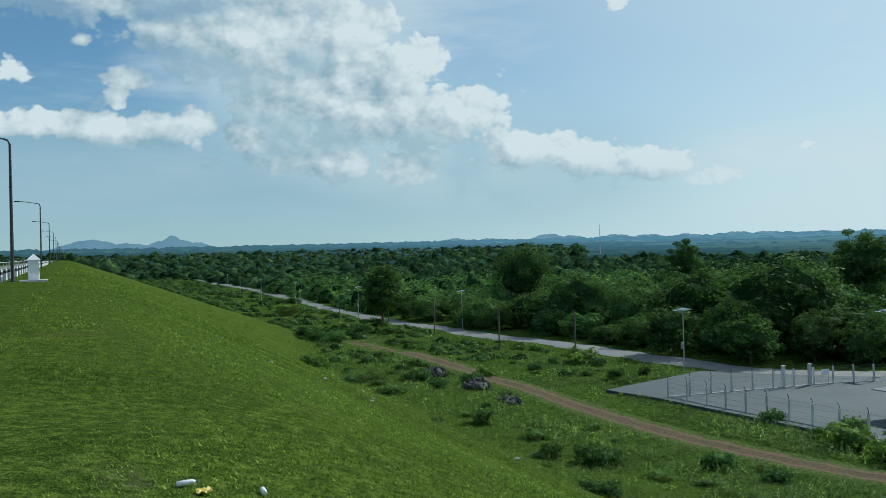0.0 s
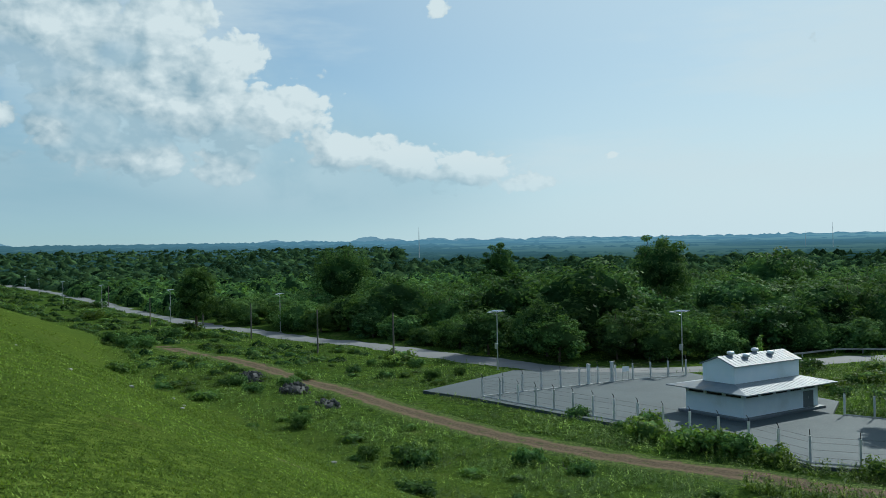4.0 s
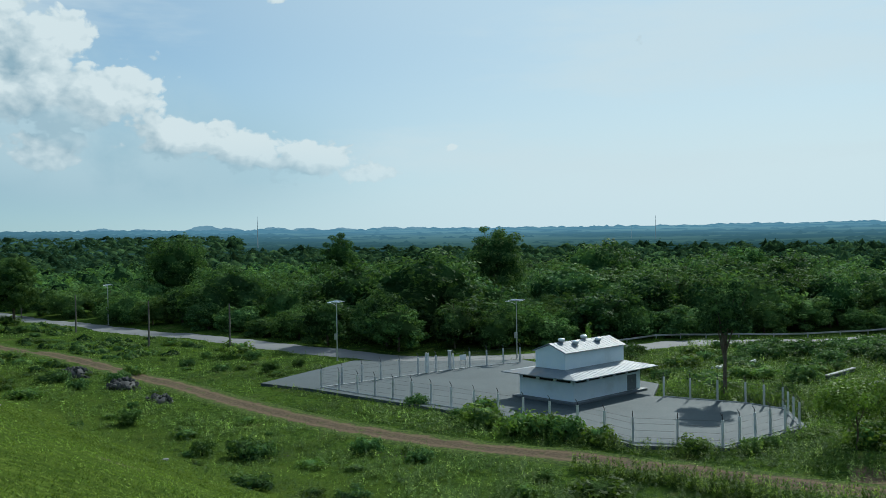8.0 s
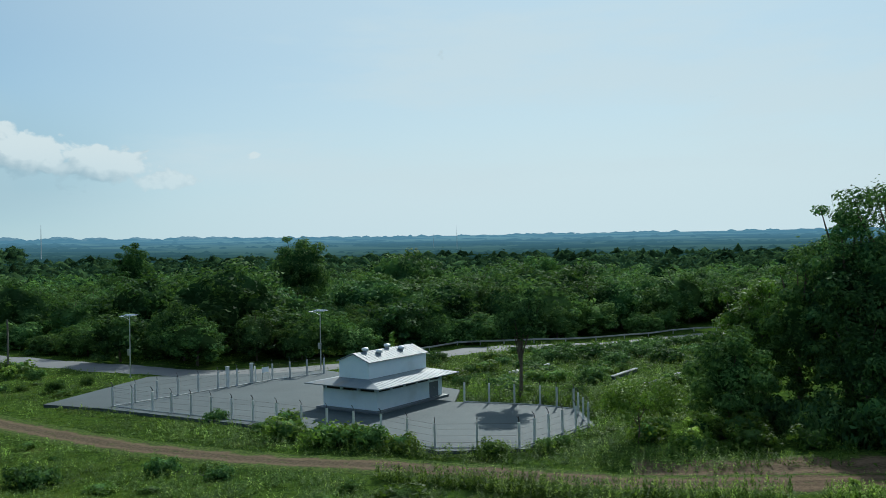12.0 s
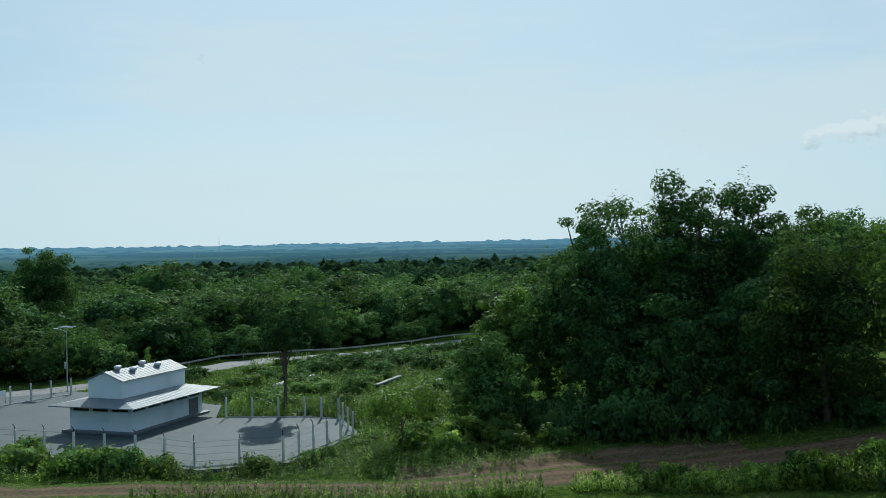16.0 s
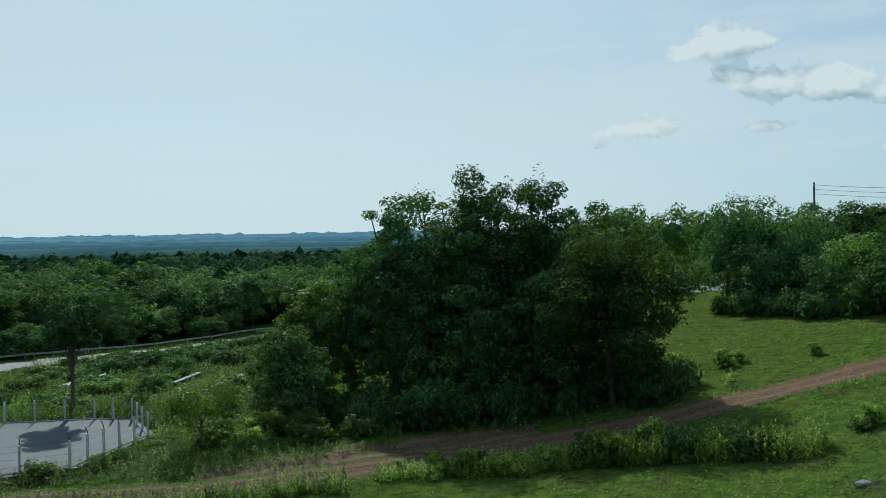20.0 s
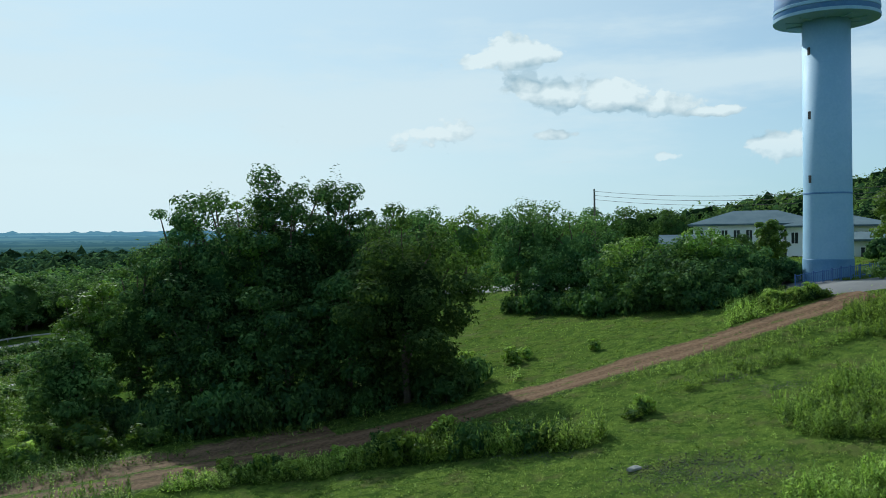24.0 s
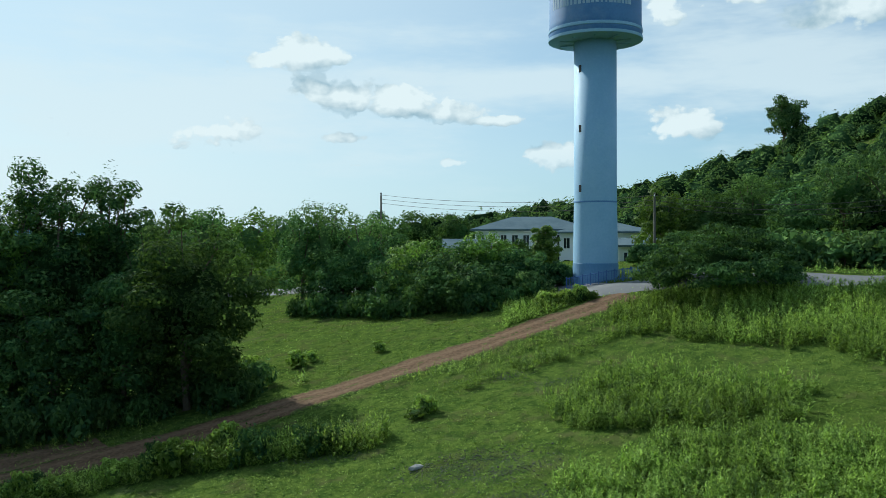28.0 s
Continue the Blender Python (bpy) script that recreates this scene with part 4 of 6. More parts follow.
# ---- the water tower ----
def water_tower():
    x, y = 90 * math.sin(radians(98.3)), 90 * math.cos(radians(98.3))
    z = hgt(x, y)
    t = thing("water_tower", pose(x, y, z, 0, 0, 172), "tall pale blue concrete water tower with a darker blue tank", "tower")
    b = 34.7 - z
    part("shaft", lathe([(2.25, -0.5), (2.2, 1.6), (2.1, 8), (2.08, b + 0.4)], 48), M_TOWER, t, "", True)
    part("base_band", lathe([(2.27, -0.5), (2.225, 12.85 - z), (2.2, 12.9 - z)], 48), M_BAND, t, "blue painted base band")
    part("ring_line", lathe([(2.13, 18.8 - z), (2.14, 18.88 - z), (2.13, 18.96 - z)], 48), M_TANK, t)
    tk = part("tank", lathe([(4.3, b + 0.05), (4.5, b + 0.25), (4.55, b + 0.9), (4.5, b + 1.0), (4.55, b + 1.2), (4.5, b + 1.5), (4.48, b + 7.5), (4.2, b + 8.0), (0.5, b + 9.4), (0, b + 9.5)], 64), M_TANK, t, "blue tank with paler painted rings", True)
    part("rim", lathe([(4.35, b - 0.02), (4.6, b + 0.02), (4.62, b + 0.3), (4.35, b + 0.34)], 64), M_TOWER, tk, "pale blue rim")
    part("rim", lathe([(4.5, b + 0.75), (4.6, b + 0.8), (4.6, b + 1.05), (4.5, b + 1.1)], 64), M_TOWER, tk, "pale blue rim")
    for k in range(10):
        a = 2 * math.pi * k / 10
        bm = box(2.0, 3.6, -0.1, 0.1, b - 0.14, b + 0.06)
        bmesh.ops.rotate(bm, verts=bm.verts, cent=(0, 0, 0), matrix=Matrix.Rotation(a, 3, "Z"))
        part("bracket", bm, M_TOWER, tk)
    face = math.degrees(math.atan2(-y, -x)) - 172
    # a row of pale painted blocks round the tank
    rr_ = random.Random(3)
    for k in range(21):
        a = radians(face - 62 + k * 5.4)
        hh, ww = rr_.choice((1.1, 1.1, 1.45, 0.8, 1.2)), rr_.uniform(0.09, 0.21)
        bm = box(4.44, 4.50, -ww, ww, b + 2.75, b + 2.75 + hh, 0.02)
        bmesh.ops.rotate(bm, verts=bm.verts, cent=(0, 0, 0), matrix=Matrix.Rotation(a, 3, "Z"))
        part("painted_block", bm, M_FADED, tk, "faded white painted block of a lettering row")
    for k in range(4):
        zz = 14.0 - z + 5.83 * k
        a = radians(face - 44)
        bm = box(2.0, 2.13, -0.15, 0.15, zz, zz + 0.7)
        bmesh.ops.rotate(bm, verts=bm.verts, cent=(0, 0, 0), matrix=Matrix.Rotation(a, 3, "Z"))
        part("window", bm, M_DARK, t, "small dark stair window")


water_tower()


def crest_things():
    row = thing("guide_post", pose(*xy(-3.9, 34), hgt(*xy(-3.9, 34))), "short white concrete guide post with a black band", "guide post", "guide posts along the crest")
    part("post", box(-0.12, 0.12, -0.12, 0.12, 0, 0.85, 0.03), M_POST, row)
    part("band", box(-0.124, 0.124, -0.124, 0.124, 0.5, 0.68), M_BLACK, row, "black painted band")
    for i in range(1, 40):
        x, y = xy(-3.9, 34 + 5.0 * i)
        copy_thing(row, pose(x, y, hgt(x, y)))
    r = thing("guard_rail", Matrix.Identity(4), "low pale rail along the far side of the crest road", "guard rail")
    pts = [(*xy(-13.6, 30 + 12 * i), hgt(*xy(-13.6, 30 + 12 * i))) for i in range(30)]
    part("rail", tube([(x, y, z + 0.7) for x, y, z in pts], 0.11, 6), M_GALV, r)
    for x, y, z in pts:
        part("post", tube([(x, y, z - 0.1), (x, y, z + 0.8)], 0.07, 6), M_POST, r)
    x, y = xy(-1.95, 64.8)
    k = thing("marker_pillar", pose(x, y, hgt(x, y), 0, 0, 24), "white square pillar with a pyramid cap on a slab", "pillar")
    part("slab", box(-0.85, 0.85, -0.85, 0.85, -0.1, 0.12, 0.02), M_POST, k)
    part("shaft", box(-0.34, 0.34, -0.34, 0.34, 0.12, 1.4, 0.02), M_WHITE, k)
    bm = bmesh.new()
    bmesh.ops.create_cone(bm, segments=4, radius1=0.62, radius2=0.02, depth=0.38, cap_ends=True, matrix=Matrix.Translation((0, 0, 1.64)) @ Matrix.Rotation(radians(45), 4, "Z"))
    part("cap", bm, M_WHITE, k)
    part("cornice", box(-0.4, 0.4, -0.4, 0.4, 1.38, 1.45), M_WHITE, k)


crest_things()


# ---- beyond the yard: road rail, canal walls ----
def far_rail():
    line = [(66, 107.8), (76.8, 108.7), (84, 106.6), (93.1, 102.8), (104, 101), (115.4, 101), (128, 97.5)]
    pts = [(x, y, hgt(x, y)) for x, y in spline(line, 4.0)]
    r = thing("guard_rail", Matrix.Identity(4), "pale steel guard rail round the bend of the road", "guard rail")
    bm = bmesh.new()
    prof = ((0.0, 0.5), (0.05, 0.55), (0.0, 0.61), (0.05, 0.67), (0.0, 0.72))
    rows = []
    for i, (x, y, z) in enumerate(pts):
        rows.append([bm.verts.new((x, y - o, z + h)) for o, h in prof])
    for a, b in zip(rows, rows[1:]):
        for k in range(4):
            bm.faces.new((a[k], a[k + 1], b[k + 1], b[k]))
    ob = part("beam", bm, M_STONE, r)
    sol = ob.modifiers.new("thickness", "SOLIDIFY")
    sol.thickness = 0.02
    for x, y, z in pts:
        part("post", box(x - 0.06, x + 0.06, y + 0.01, y + 0.13, z - 0.1, z + 0.75), M_GALV, r)


far_rail()


def canal_wall(x0, y0, x1, y1, h):
    L = math.hypot(x1 - x0, y1 - y0)
    t = thing("canal_wall", pose(x0, y0, hgt(x0, y0), 0, 0, math.degrees(math.atan2(y1 - y0, x1 - x0))), "grey concrete canal wall with a pale capping beam", "wall", "canal walls")
    part("wall", box(0, L, 0, 0.35, -0.4, h - 0.16), M_SLAB, t)
    part("capping_beam", box(-0.1, L + 0.1, -0.05, 0.4, h - 0.12, h, 0.02), M_STONE, t)


canal_wall(72, 71.5, 78.5, 74.2, 0.5)
canal_wall(71, 65.8, 80, 68.8, 0.45)
for i in range(4):
    x, y = 66.5 + 0.5 * i, 83.4 - 0.55 * i
    t = thing("concrete_beam", pose(x, y, hgt(x, y) + 0.12 + 0.05 * i, 0, 0, 22 + 2 * i), "pale precast concrete beam lying in the weeds", "beam", "beams lying in the weeds")
    part("beam", box(0, 7.0, -0.12, 0.12, -0.12, 0.12, 0.02), M_POST, t)


# ---- the waterworks behind the tower ----
def polar(az_, r):
    return r * math.sin(radians(az_)), r * math.cos(radians(az_))


def hall(name, az0, az1, r, z_eave, z_ridge, depth, label, storeys, hipped=True):
    (x0, y0), (x1, y1) = polar(az0, r), polar(az1, r)
    L = math.hypot(x1 - x0, y1 - y0)
    z0 = min(hgt(x0, y0), hgt(x1, y1)) - 0.3
    t = thing(name, pose(x1, y1, z0, 0, 0, math.degrees(math.atan2(y0 - y1, x0 - x1))), label, "building")
    H_, R_ = z_eave - z0, z_ridge - z0
    # facade towards the dam is the side y = depth
    part("wall", box(0, L, 0, depth, 0, H_), M_WHITE, t)
    o = 0.9
    bm = bmesh.new()
    lo = [bm.verts.new(p) for p in ((-o, -o, H_), (L + o, -o, H_), (L + o, depth + o, H_), (-o, depth + o, H_))]
    lo2 = [bm.verts.new((v.co.x, v.co.y, H_ + 0.25)) for v in lo]
    hip = depth * 0.5 if hipped else -o
    ri = [bm.verts.new((hip, depth / 2, R_)), bm.verts.new((L - hip, depth / 2, R_))]
    bm.faces.new(lo)
    for k in range(4):
        bm.faces.new((lo[k], lo[(k + 1) % 4], lo2[(k + 1) % 4], lo2[k]))
    bm.faces.new((lo2[0], lo2[1], ri[1], ri[0]))
    bm.faces.new((lo2[1], lo2[2], ri[1]))
    bm.faces.new((lo2[2], lo2[3], ri[0], ri[1]))
    bm.faces.new((lo2[3], lo2[0], ri[0]))
    bmesh.ops.recalc_face_normals(bm, faces=bm.faces)
    part("roof", bm, M_TILEROOF, t, "blue-grey sheet roof with wide eaves")
    n = max(3, int(L / 1.7))
    for st in range(storeys):
        zc = H_ - 0.7 - st * 3.2
        for i in range(n):
            x = (i + 0.5) * L / n
            w = part("window", box(x - 0.42, x + 0.42, depth - 0.02, depth + 0.05, zc - 1.5, zc), M_GLASS, t, "dark tall window")
            part("sill", box(x - 0.5, x + 0.5, depth, depth + 0.14, zc - 1.6, zc - 1.5), M_WHITE, w)
            part("mullion", box(x - 0.03, x + 0.03, depth + 0.03, depth + 0.08, zc - 1.5, zc), M_WHITE, w)
    for i in range(n + 1):
        x = i * L / n
        part("pilaster", box(x - 0.14, x + 0.14, depth, depth + 0.2, 0, H_), M_WHITE, t)


hall("office_building", 90.9, 97.5, 150, 16.7, 19.0, 11, "long white two-storey building with a blue-grey roof", 2)
hall("office_building", 96.2, 101.4, 141, 16.2, 17.8, 9, "white building wing with a pale metal roof behind the tower", 2)
hall("pump_shed", 89.0, 91.5, 124, 13.9, 15.4, 7, "low white shed with a pale sheet roof", 1, False)
hall("pump_shed", 99.8, 102.8, 122, 14.3, 15.4, 8, "low white shed with a shallow pale roof", 1, False)


def blue_fence():
    f = thing("steel_fence", Matrix.Identity(4), "low blue steel fence round the tower foot", "fence")
    pts = [polar(a, 86.6) for a in np.arange(96.5, 102.2, 0.5)]
    pts = [(x, y, hgt(x, y)) for x, y in pts]
    for h in (0.25, 1.1):
        part("rail", tube([(x, y, z + h) for x, y, z in pts], 0.035, 4), M_BLUE, f)
    for (x, y, z), (x2, y2, z2) in zip(pts, pts[1:]):
        part("post", box(x - 0.06, x + 0.06, y - 0.06, y + 0.06, z - 0.1, z + 1.25), M_BLUE, f)
        for q in (0.2, 0.4, 0.6, 0.8):
            xx, yy, zz = x + (x2 - x) * q, y + (y2 - y) * q, z + (z2 - z) * q
            part("picket", box(xx - 0.02, xx + 0.02, yy - 0.02, yy + 0.02, zz + 0.1, zz + 1.15), M_BLUE, f)


blue_fence()


def power_line():
    ends = []
    for a, r, top in ((84.6, 120, 21.6), (101.9, 104, 20.5), (116.0, 100, 19.6)):
        x, y = polar(a, r)
        z = hgt(x, y)
        t = thing("power_pole", pose(x, y, z, 0, 0, 90 - a), "grey concrete power pole with a cross arm", "pole", "poles of the power line")
        part("pole", tube([(0, 0, -0.3), (0, 0, top - z)], [0.17, 0.11], 8), M_WOODPOLE, t)
        part("cross_arm", box(-0.9, 0.9, -0.06, 0.06, top - z - 0.6, top - z - 0.48), M_WOODPOLE, t)
        for i in (-0.8, 0, 0.8):
            q = part("insulator", lathe([(0.03, top - z - 0.48), (0.06, top - z - 0.36), (0.03, top - z - 0.26)], 8), M_WHITE, t)
            q.location = (i, 0, 0)
        ends.append((x, y, top - 0.3))
    for a, b in zip(ends, ends[1:]):
        for k, dz in enumerate((0.0, -0.55, -1.1)):
            n = 12
            pts = [(a[0] + (b[0] - a[0]) * i / n, a[1] + (b[1] - a[1]) * i / n, a[2] + (b[2] - a[2]) * i / n + dz - 4 * 0.9 * (i / n) * (1 - i / n)) for i in range(n + 1)]
            w = part("power_cable", tube(pts, 0.022, 4), M_BLACK, None)
            tagged(w, "thin black overhead cable between power poles", "cable", "overhead cables")


power_line()


# ---- the distance ----
def far_hills():
    """Blue ridges on the horizon: sums of rounded bumps in azimuth."""
    def ridge(name, r, a0, a1, bumps, floor, seed):
        aa = np.arange(a0, a1, 0.12)
        e = np.full(len(aa), floor)
        for a, k, w in bumps:
            e = np.maximum(e, floor + (k - floor) * np.exp(-((aa - a) / w) ** 2))
        e = e + 0.02 * np.sin(aa * 7 + seed) + 0.015 * np.sin(aa * 17 + 2 * seed)
        z = EYE + r * np.tan(np.radians(e))
        x, y = np.sin(np.radians(aa)), np.cos(np.radians(aa))
        n = len(aa)
        v = np.concatenate([np.stack([x * (r - 60), y * (r - 60), z * 0 - 40], 1), np.stack([x * r, y * r, z], 1), np.stack([x * (r + 60), y * (r + 60), z * 0 - 40], 1)])
        k = np.arange(n - 1)
        f = np.concatenate([np.stack([k, k + 1, n + k + 1, n + k], 1), np.stack([n + k, n + k + 1, 2 * n + k + 1, 2 * n + k], 1)])
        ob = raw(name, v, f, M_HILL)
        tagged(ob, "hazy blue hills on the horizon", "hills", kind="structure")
    ridge("backdrop", 4800, -26, -13, ((-21.6, 1.40, 2.2), (-19.6, 1.16, 2.0), (-16.9, 1.58, 0.9), (-16.9, 1.36, 2.0), (-15.6, 1.15, 1.4)), 0.6, 1)
    ridge("backdrop", 4780, -13, 40, ((0.8, 1.02, 1.2), (3.0, 0.98, 0.9), (6.8, 1.16, 1.2), (8.2, 1.02, 1.0), (11, 1.02, 1.2), (13, 0.96, 1.2), (15.3, 0.94, 1.0), (18.3, 0.98, 1.1), (20, 0.94, 1.3), (23, 0.86, 2)), 0.72, 2)


far_hills()


def far_plain():
    """The hazy plain between the last woods and the hills, one sheet on the rising land."""
    aa, rr = np.radians(np.arange(-45, 131, 1.0)), np.geomspace(760.0, 4690.0, 60)
    A, R = np.meshgrid(aa, rr)
    X, Y = R * np.sin(A), R * np.cos(A)
    v = np.stack([X, Y, height(X, Y) + np.clip((R - 760.0) / 40.0, 0.3, 4.0)], -1).reshape(-1, 3)
    nr, na = A.shape
    i, j = np.meshgrid(np.arange(nr - 1), np.arange(na - 1), indexing="ij")
    q = np.stack([i * na + j, (i + 1) * na + j, (i + 1) * na + j + 1, i * na + j + 1], -1).reshape(-1, 4)
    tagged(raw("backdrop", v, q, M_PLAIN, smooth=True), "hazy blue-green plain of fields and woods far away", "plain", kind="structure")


far_plain()


def far_groves():
    """Rounded groves standing along the far plain, blue with distance."""
    rng = np.random.RandomState(19)
    bm = bmesh.new()
    bmesh.ops.create_icosphere(bm, subdivisions=1, radius=1)
    bv, bf = np.array([v.co[:] for v in bm.verts]), np.array([[v.index for v in f.verts] for f in bm.faces])
    bm.free()
    n = 5200
    r = 930 * (4300 / 930) ** rng.random(n)
    a = np.where(rng.random(n) < 0.5, rng.uniform(-28, 12, n), rng.uniform(-10, 66, n))
    # woods close the plain towards the dam; further round they stand in strips and clumps
    strip = np.sin(r / 95.0 + 0.6 * np.sin(a * 0.35) + a * 0.05) + 0.5 * np.sin(a * 0.9 + r / 400.0)
    keep = (a < 4 + 8 * np.sin(r / 300.0)) | (strip > 0.35)
    r, a = r[keep], a[keep]
    n = len(r)
    x, y, k = r * np.sin(np.radians(a)), r * np.cos(np.radians(a)), r / 2200.0
    w, d_, h_ = rng.uniform(6, 20, n) * k, rng.uniform(6, 20, n) * k, rng.uniform(2.0, 6.5, n) * k ** 0.7
    th = rng.uniform(-0.5, 0.5, n) - np.radians(a)
    lump = 1 + 0.28 * rng.uniform(-1, 1, (n, len(bv)))
    L = bv[None] * np.stack([w, d_, h_], 1)[:, None, :] * lump[:, :, None]
    c, s_ = np.cos(th)[:, None], np.sin(th)[:, None]
    V = np.stack([L[:, :, 0] * c - L[:, :, 1] * s_ + x[:, None], L[:, :, 0] * s_ + L[:, :, 1] * c + y[:, None], L[:, :, 2] + height(x, y)[:, None] + 3.0], -1)
    F = bf[None] + (np.arange(n) * len(bv))[:, None, None]
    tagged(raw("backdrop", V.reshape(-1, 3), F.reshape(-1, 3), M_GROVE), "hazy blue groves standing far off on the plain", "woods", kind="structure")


far_groves()
for a, r, h in ((10.0, 1150, 38), (35.2, 1300, 34), (33.7, 1500, 22)):
    x, y = polar(a, r)
    t = thing("radio_mast", pose(x, y, hgt(x, y)), "thin grey lattice radio mast far off over the woods", "mast", "far radio masts")
    part("mast", tube([(0, 0, 0), (0, 0, h)], [0.7, 0.35], 4), M_GALV, t)
    part("antenna", tube([(0, 0, h), (0, 0, h + 6)], 0.2, 4), M_GALV, t)


# ---- trees ----
def leaf_cloud(rng, lobes, count, size, flat=0.35, hollow=0.55):
    """Leaf sprays on the skins of ellipsoid lobes: small blades, each turned its own way."""
    count, size = count * 2, size * 0.74
    L = np.array(lobes, float)
    area = (L[:, 3] * L[:, 4] + L[:, 3] * L[:, 5] + L[:, 4] * L[:, 5])
    pick = rng.choice(len(L), count, p=area / area.sum())
    v = rng.normal(size=(count, 3))
    v /= np.linalg.norm(v, axis=1)[:, None]
    rad = hollow + (1.12 - hollow) * rng.random(count) ** 0.45
    bumps = 1 + 0.16 * np.sin(v[:, 0] * 5 + pick) * np.sin(v[:, 1] * 6 + 2 * pick) + 0.10 * np.sin(v[:, 2] * 9 + pick)
    c = L[pick, :3] + v * L[pick, 3:6] * (rad * bumps)[:, None]
    n = v * [1, 1, 1.2] + rng.normal(size=(count, 3)) * 0.34 + [0, 0, flat]
    n /= np.linalg.norm(n, axis=1)[:, None]
    a = np.cross(n, rng.normal(size=(count, 3)))
    a /= np.linalg.norm(a, axis=1)[:, None]
    b = np.cross(n, a)
    s = size * rng.uniform(0.55, 1.35, count)[:, None]
    droop = n * s * rng.uniform(0.05, 0.35, count)[:, None]
    verts = np.stack([c - a * s - droop - b * s * 0.5, c + a * s - droop, c - a * s * 0.2 + b * s * 0.75], 1).reshape(-1, 3)
    faces = np.arange(count * 3).reshape(-1, 3)
    return verts, faces


def cores(lobes, shrink=0.72):
    """The dense inside of a crown, its shade painted dark: one lumpy closed body within the lobes."""
    L = np.array(lobes, float)
    c0 = np.array([L[:, 0].mean(), L[:, 1].mean(), L[:, 2].mean()])
    bm = bmesh.new()
    bmesh.ops.create_icosphere(bm, subdivisions=3 if len(lobes) > 24 else 2, radius=1)
    for v in bm.verts:
        d = np.array(v.co.normalized())
        reach = ((L[:, :3] - c0) @ d) + 0.8 * np.sqrt(((L[:, 3:6] * d) ** 2).sum(1))
        near = np.linalg.norm(np.cross(L[:, :3] - c0, d), axis=1) < L[:, 3:6].max(1) * 1.1
        k = shrink * (reach[near].max() if near.any() else reach.max() * 0.6)
        v.co = Vector(c0 + d * max(k, 0.05))
        v.co.z = max(v.co.z, 0.02)
    return bm


def make_lobes(rng, h, w, n, base=0.1, squash=0.9):
    """Many small lobes over the skin of an uneven crown that reaches from base*h to h, w metres in radius."""
    zc, hz_ = h * (base + 1) / 2, h * (1 - base) / 2
    out_ = []
    lean = rng.uniform(-0.12, 0.12, 2) * w
    for i in range(n):
        f = 1 - (i + 0.5) * 1.75 / n
        a = i * 2.4 + rng.uniform(-0.4, 0.4)
        k = math.sqrt(max(0.05, 1 - f * f)) ** 0.8 * rng.uniform(0.66, 0.92)
        r = w * rng.uniform(0.22, 0.40) * (11.0 / n) ** 0.25
        z = zc + hz_ * f * rng.uniform(0.78, 0.98) - r * 0.2
        out_.append((w * k * math.cos(a) + lean[0] * f, w * k * math.sin(a) + lean[1] * f, max(z, r * 0.5), r, r * rng.uniform(0.85, 1.15), r * squash * rng.uniform(0.65, 0.9)))
    out_.append((0, 0, zc, w * 0.62, w * 0.62, hz_ * 0.75))
    return out_


def trunk_mesh(rng, h, lobes, r0, bm=None):
    """A tapered trunk that forks towards the lobes."""
    zt = h * 0.55
    wob = [(rng.uniform(-0.03, 0.03) * h, rng.uniform(-0.03, 0.03) * h) for _ in range(3)]
    bm = tube([(0, 0, -0.4), (0, 0, 0.1), (wob[0][0], wob[0][1], zt * 0.45), (wob[1][0], wob[1][1], zt)], [r0 * 1.5, r0, r0 * 0.8, r0 * 0.5], 8, bm)
    for x, y, z, a, b, c in lobes[:7]:
        s = rng.uniform(0.35, 0.9)
        st = Vector((wob[0][0] * s, wob[0][1] * s, zt * s))
        mid = st.lerp(Vector((x, y, z)), 0.5) + Vector((0, 0, 0.04 * h))
        tube([st, mid, (x, y, z)], [r0 * 0.45, r0 * 0.3, r0 * 0.1], 5, bm)
    return bm


def tree(x, y, h, w, leaves, size, material, label, seed, base=0.1, n=18, group="", name="tree", lobes=None, r0=None, core=0.7):
    rng = np.random.RandomState(seed)
    lobes = lobes or make_lobes(rng, h, w, n, base)
    t = thing(name, pose(x, y, hgt(x, y), 0, 0, seed * 37 % 360 if group else 0), label, "tree" if name == "tree" else name, group)
    part("trunk", trunk_mesh(rng, h, lobes, r0 or 0.018 * h + 0.05), M_BARK, t)
    v, f = leaf_cloud(rng, lobes, leaves, size)
    cr = raw("crown", v, f, material, t)
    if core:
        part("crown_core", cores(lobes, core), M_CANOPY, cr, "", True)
    return t


FOREST = "trees of the wood"
KINDS = []
for i, (h, w, nl, base, mat_) in enumerate((
        (9, 4.4, 20, 0.02, M_LEAF), (10.5, 4.2, 22, 0.05, M_LEAF_DARK), (7.5, 4.4, 18, 0.0, M_LEAF), (10, 5.2, 24, 0.04, M_LEAF_DARK),
        (5, 3.6, 14, 0.0, M_LEAF), (8, 3.8, 18, 0.0, M_LEAF_DARK), (6.5, 5.0, 18, 0.0, M_LEAF))):
    KINDS.append(tree(60 + 9 * i, 150, h, w, 1900, 0.33, mat_, "dense green woodland tree in full leaf", 11 + i, base, nl, FOREST, core=0.74))


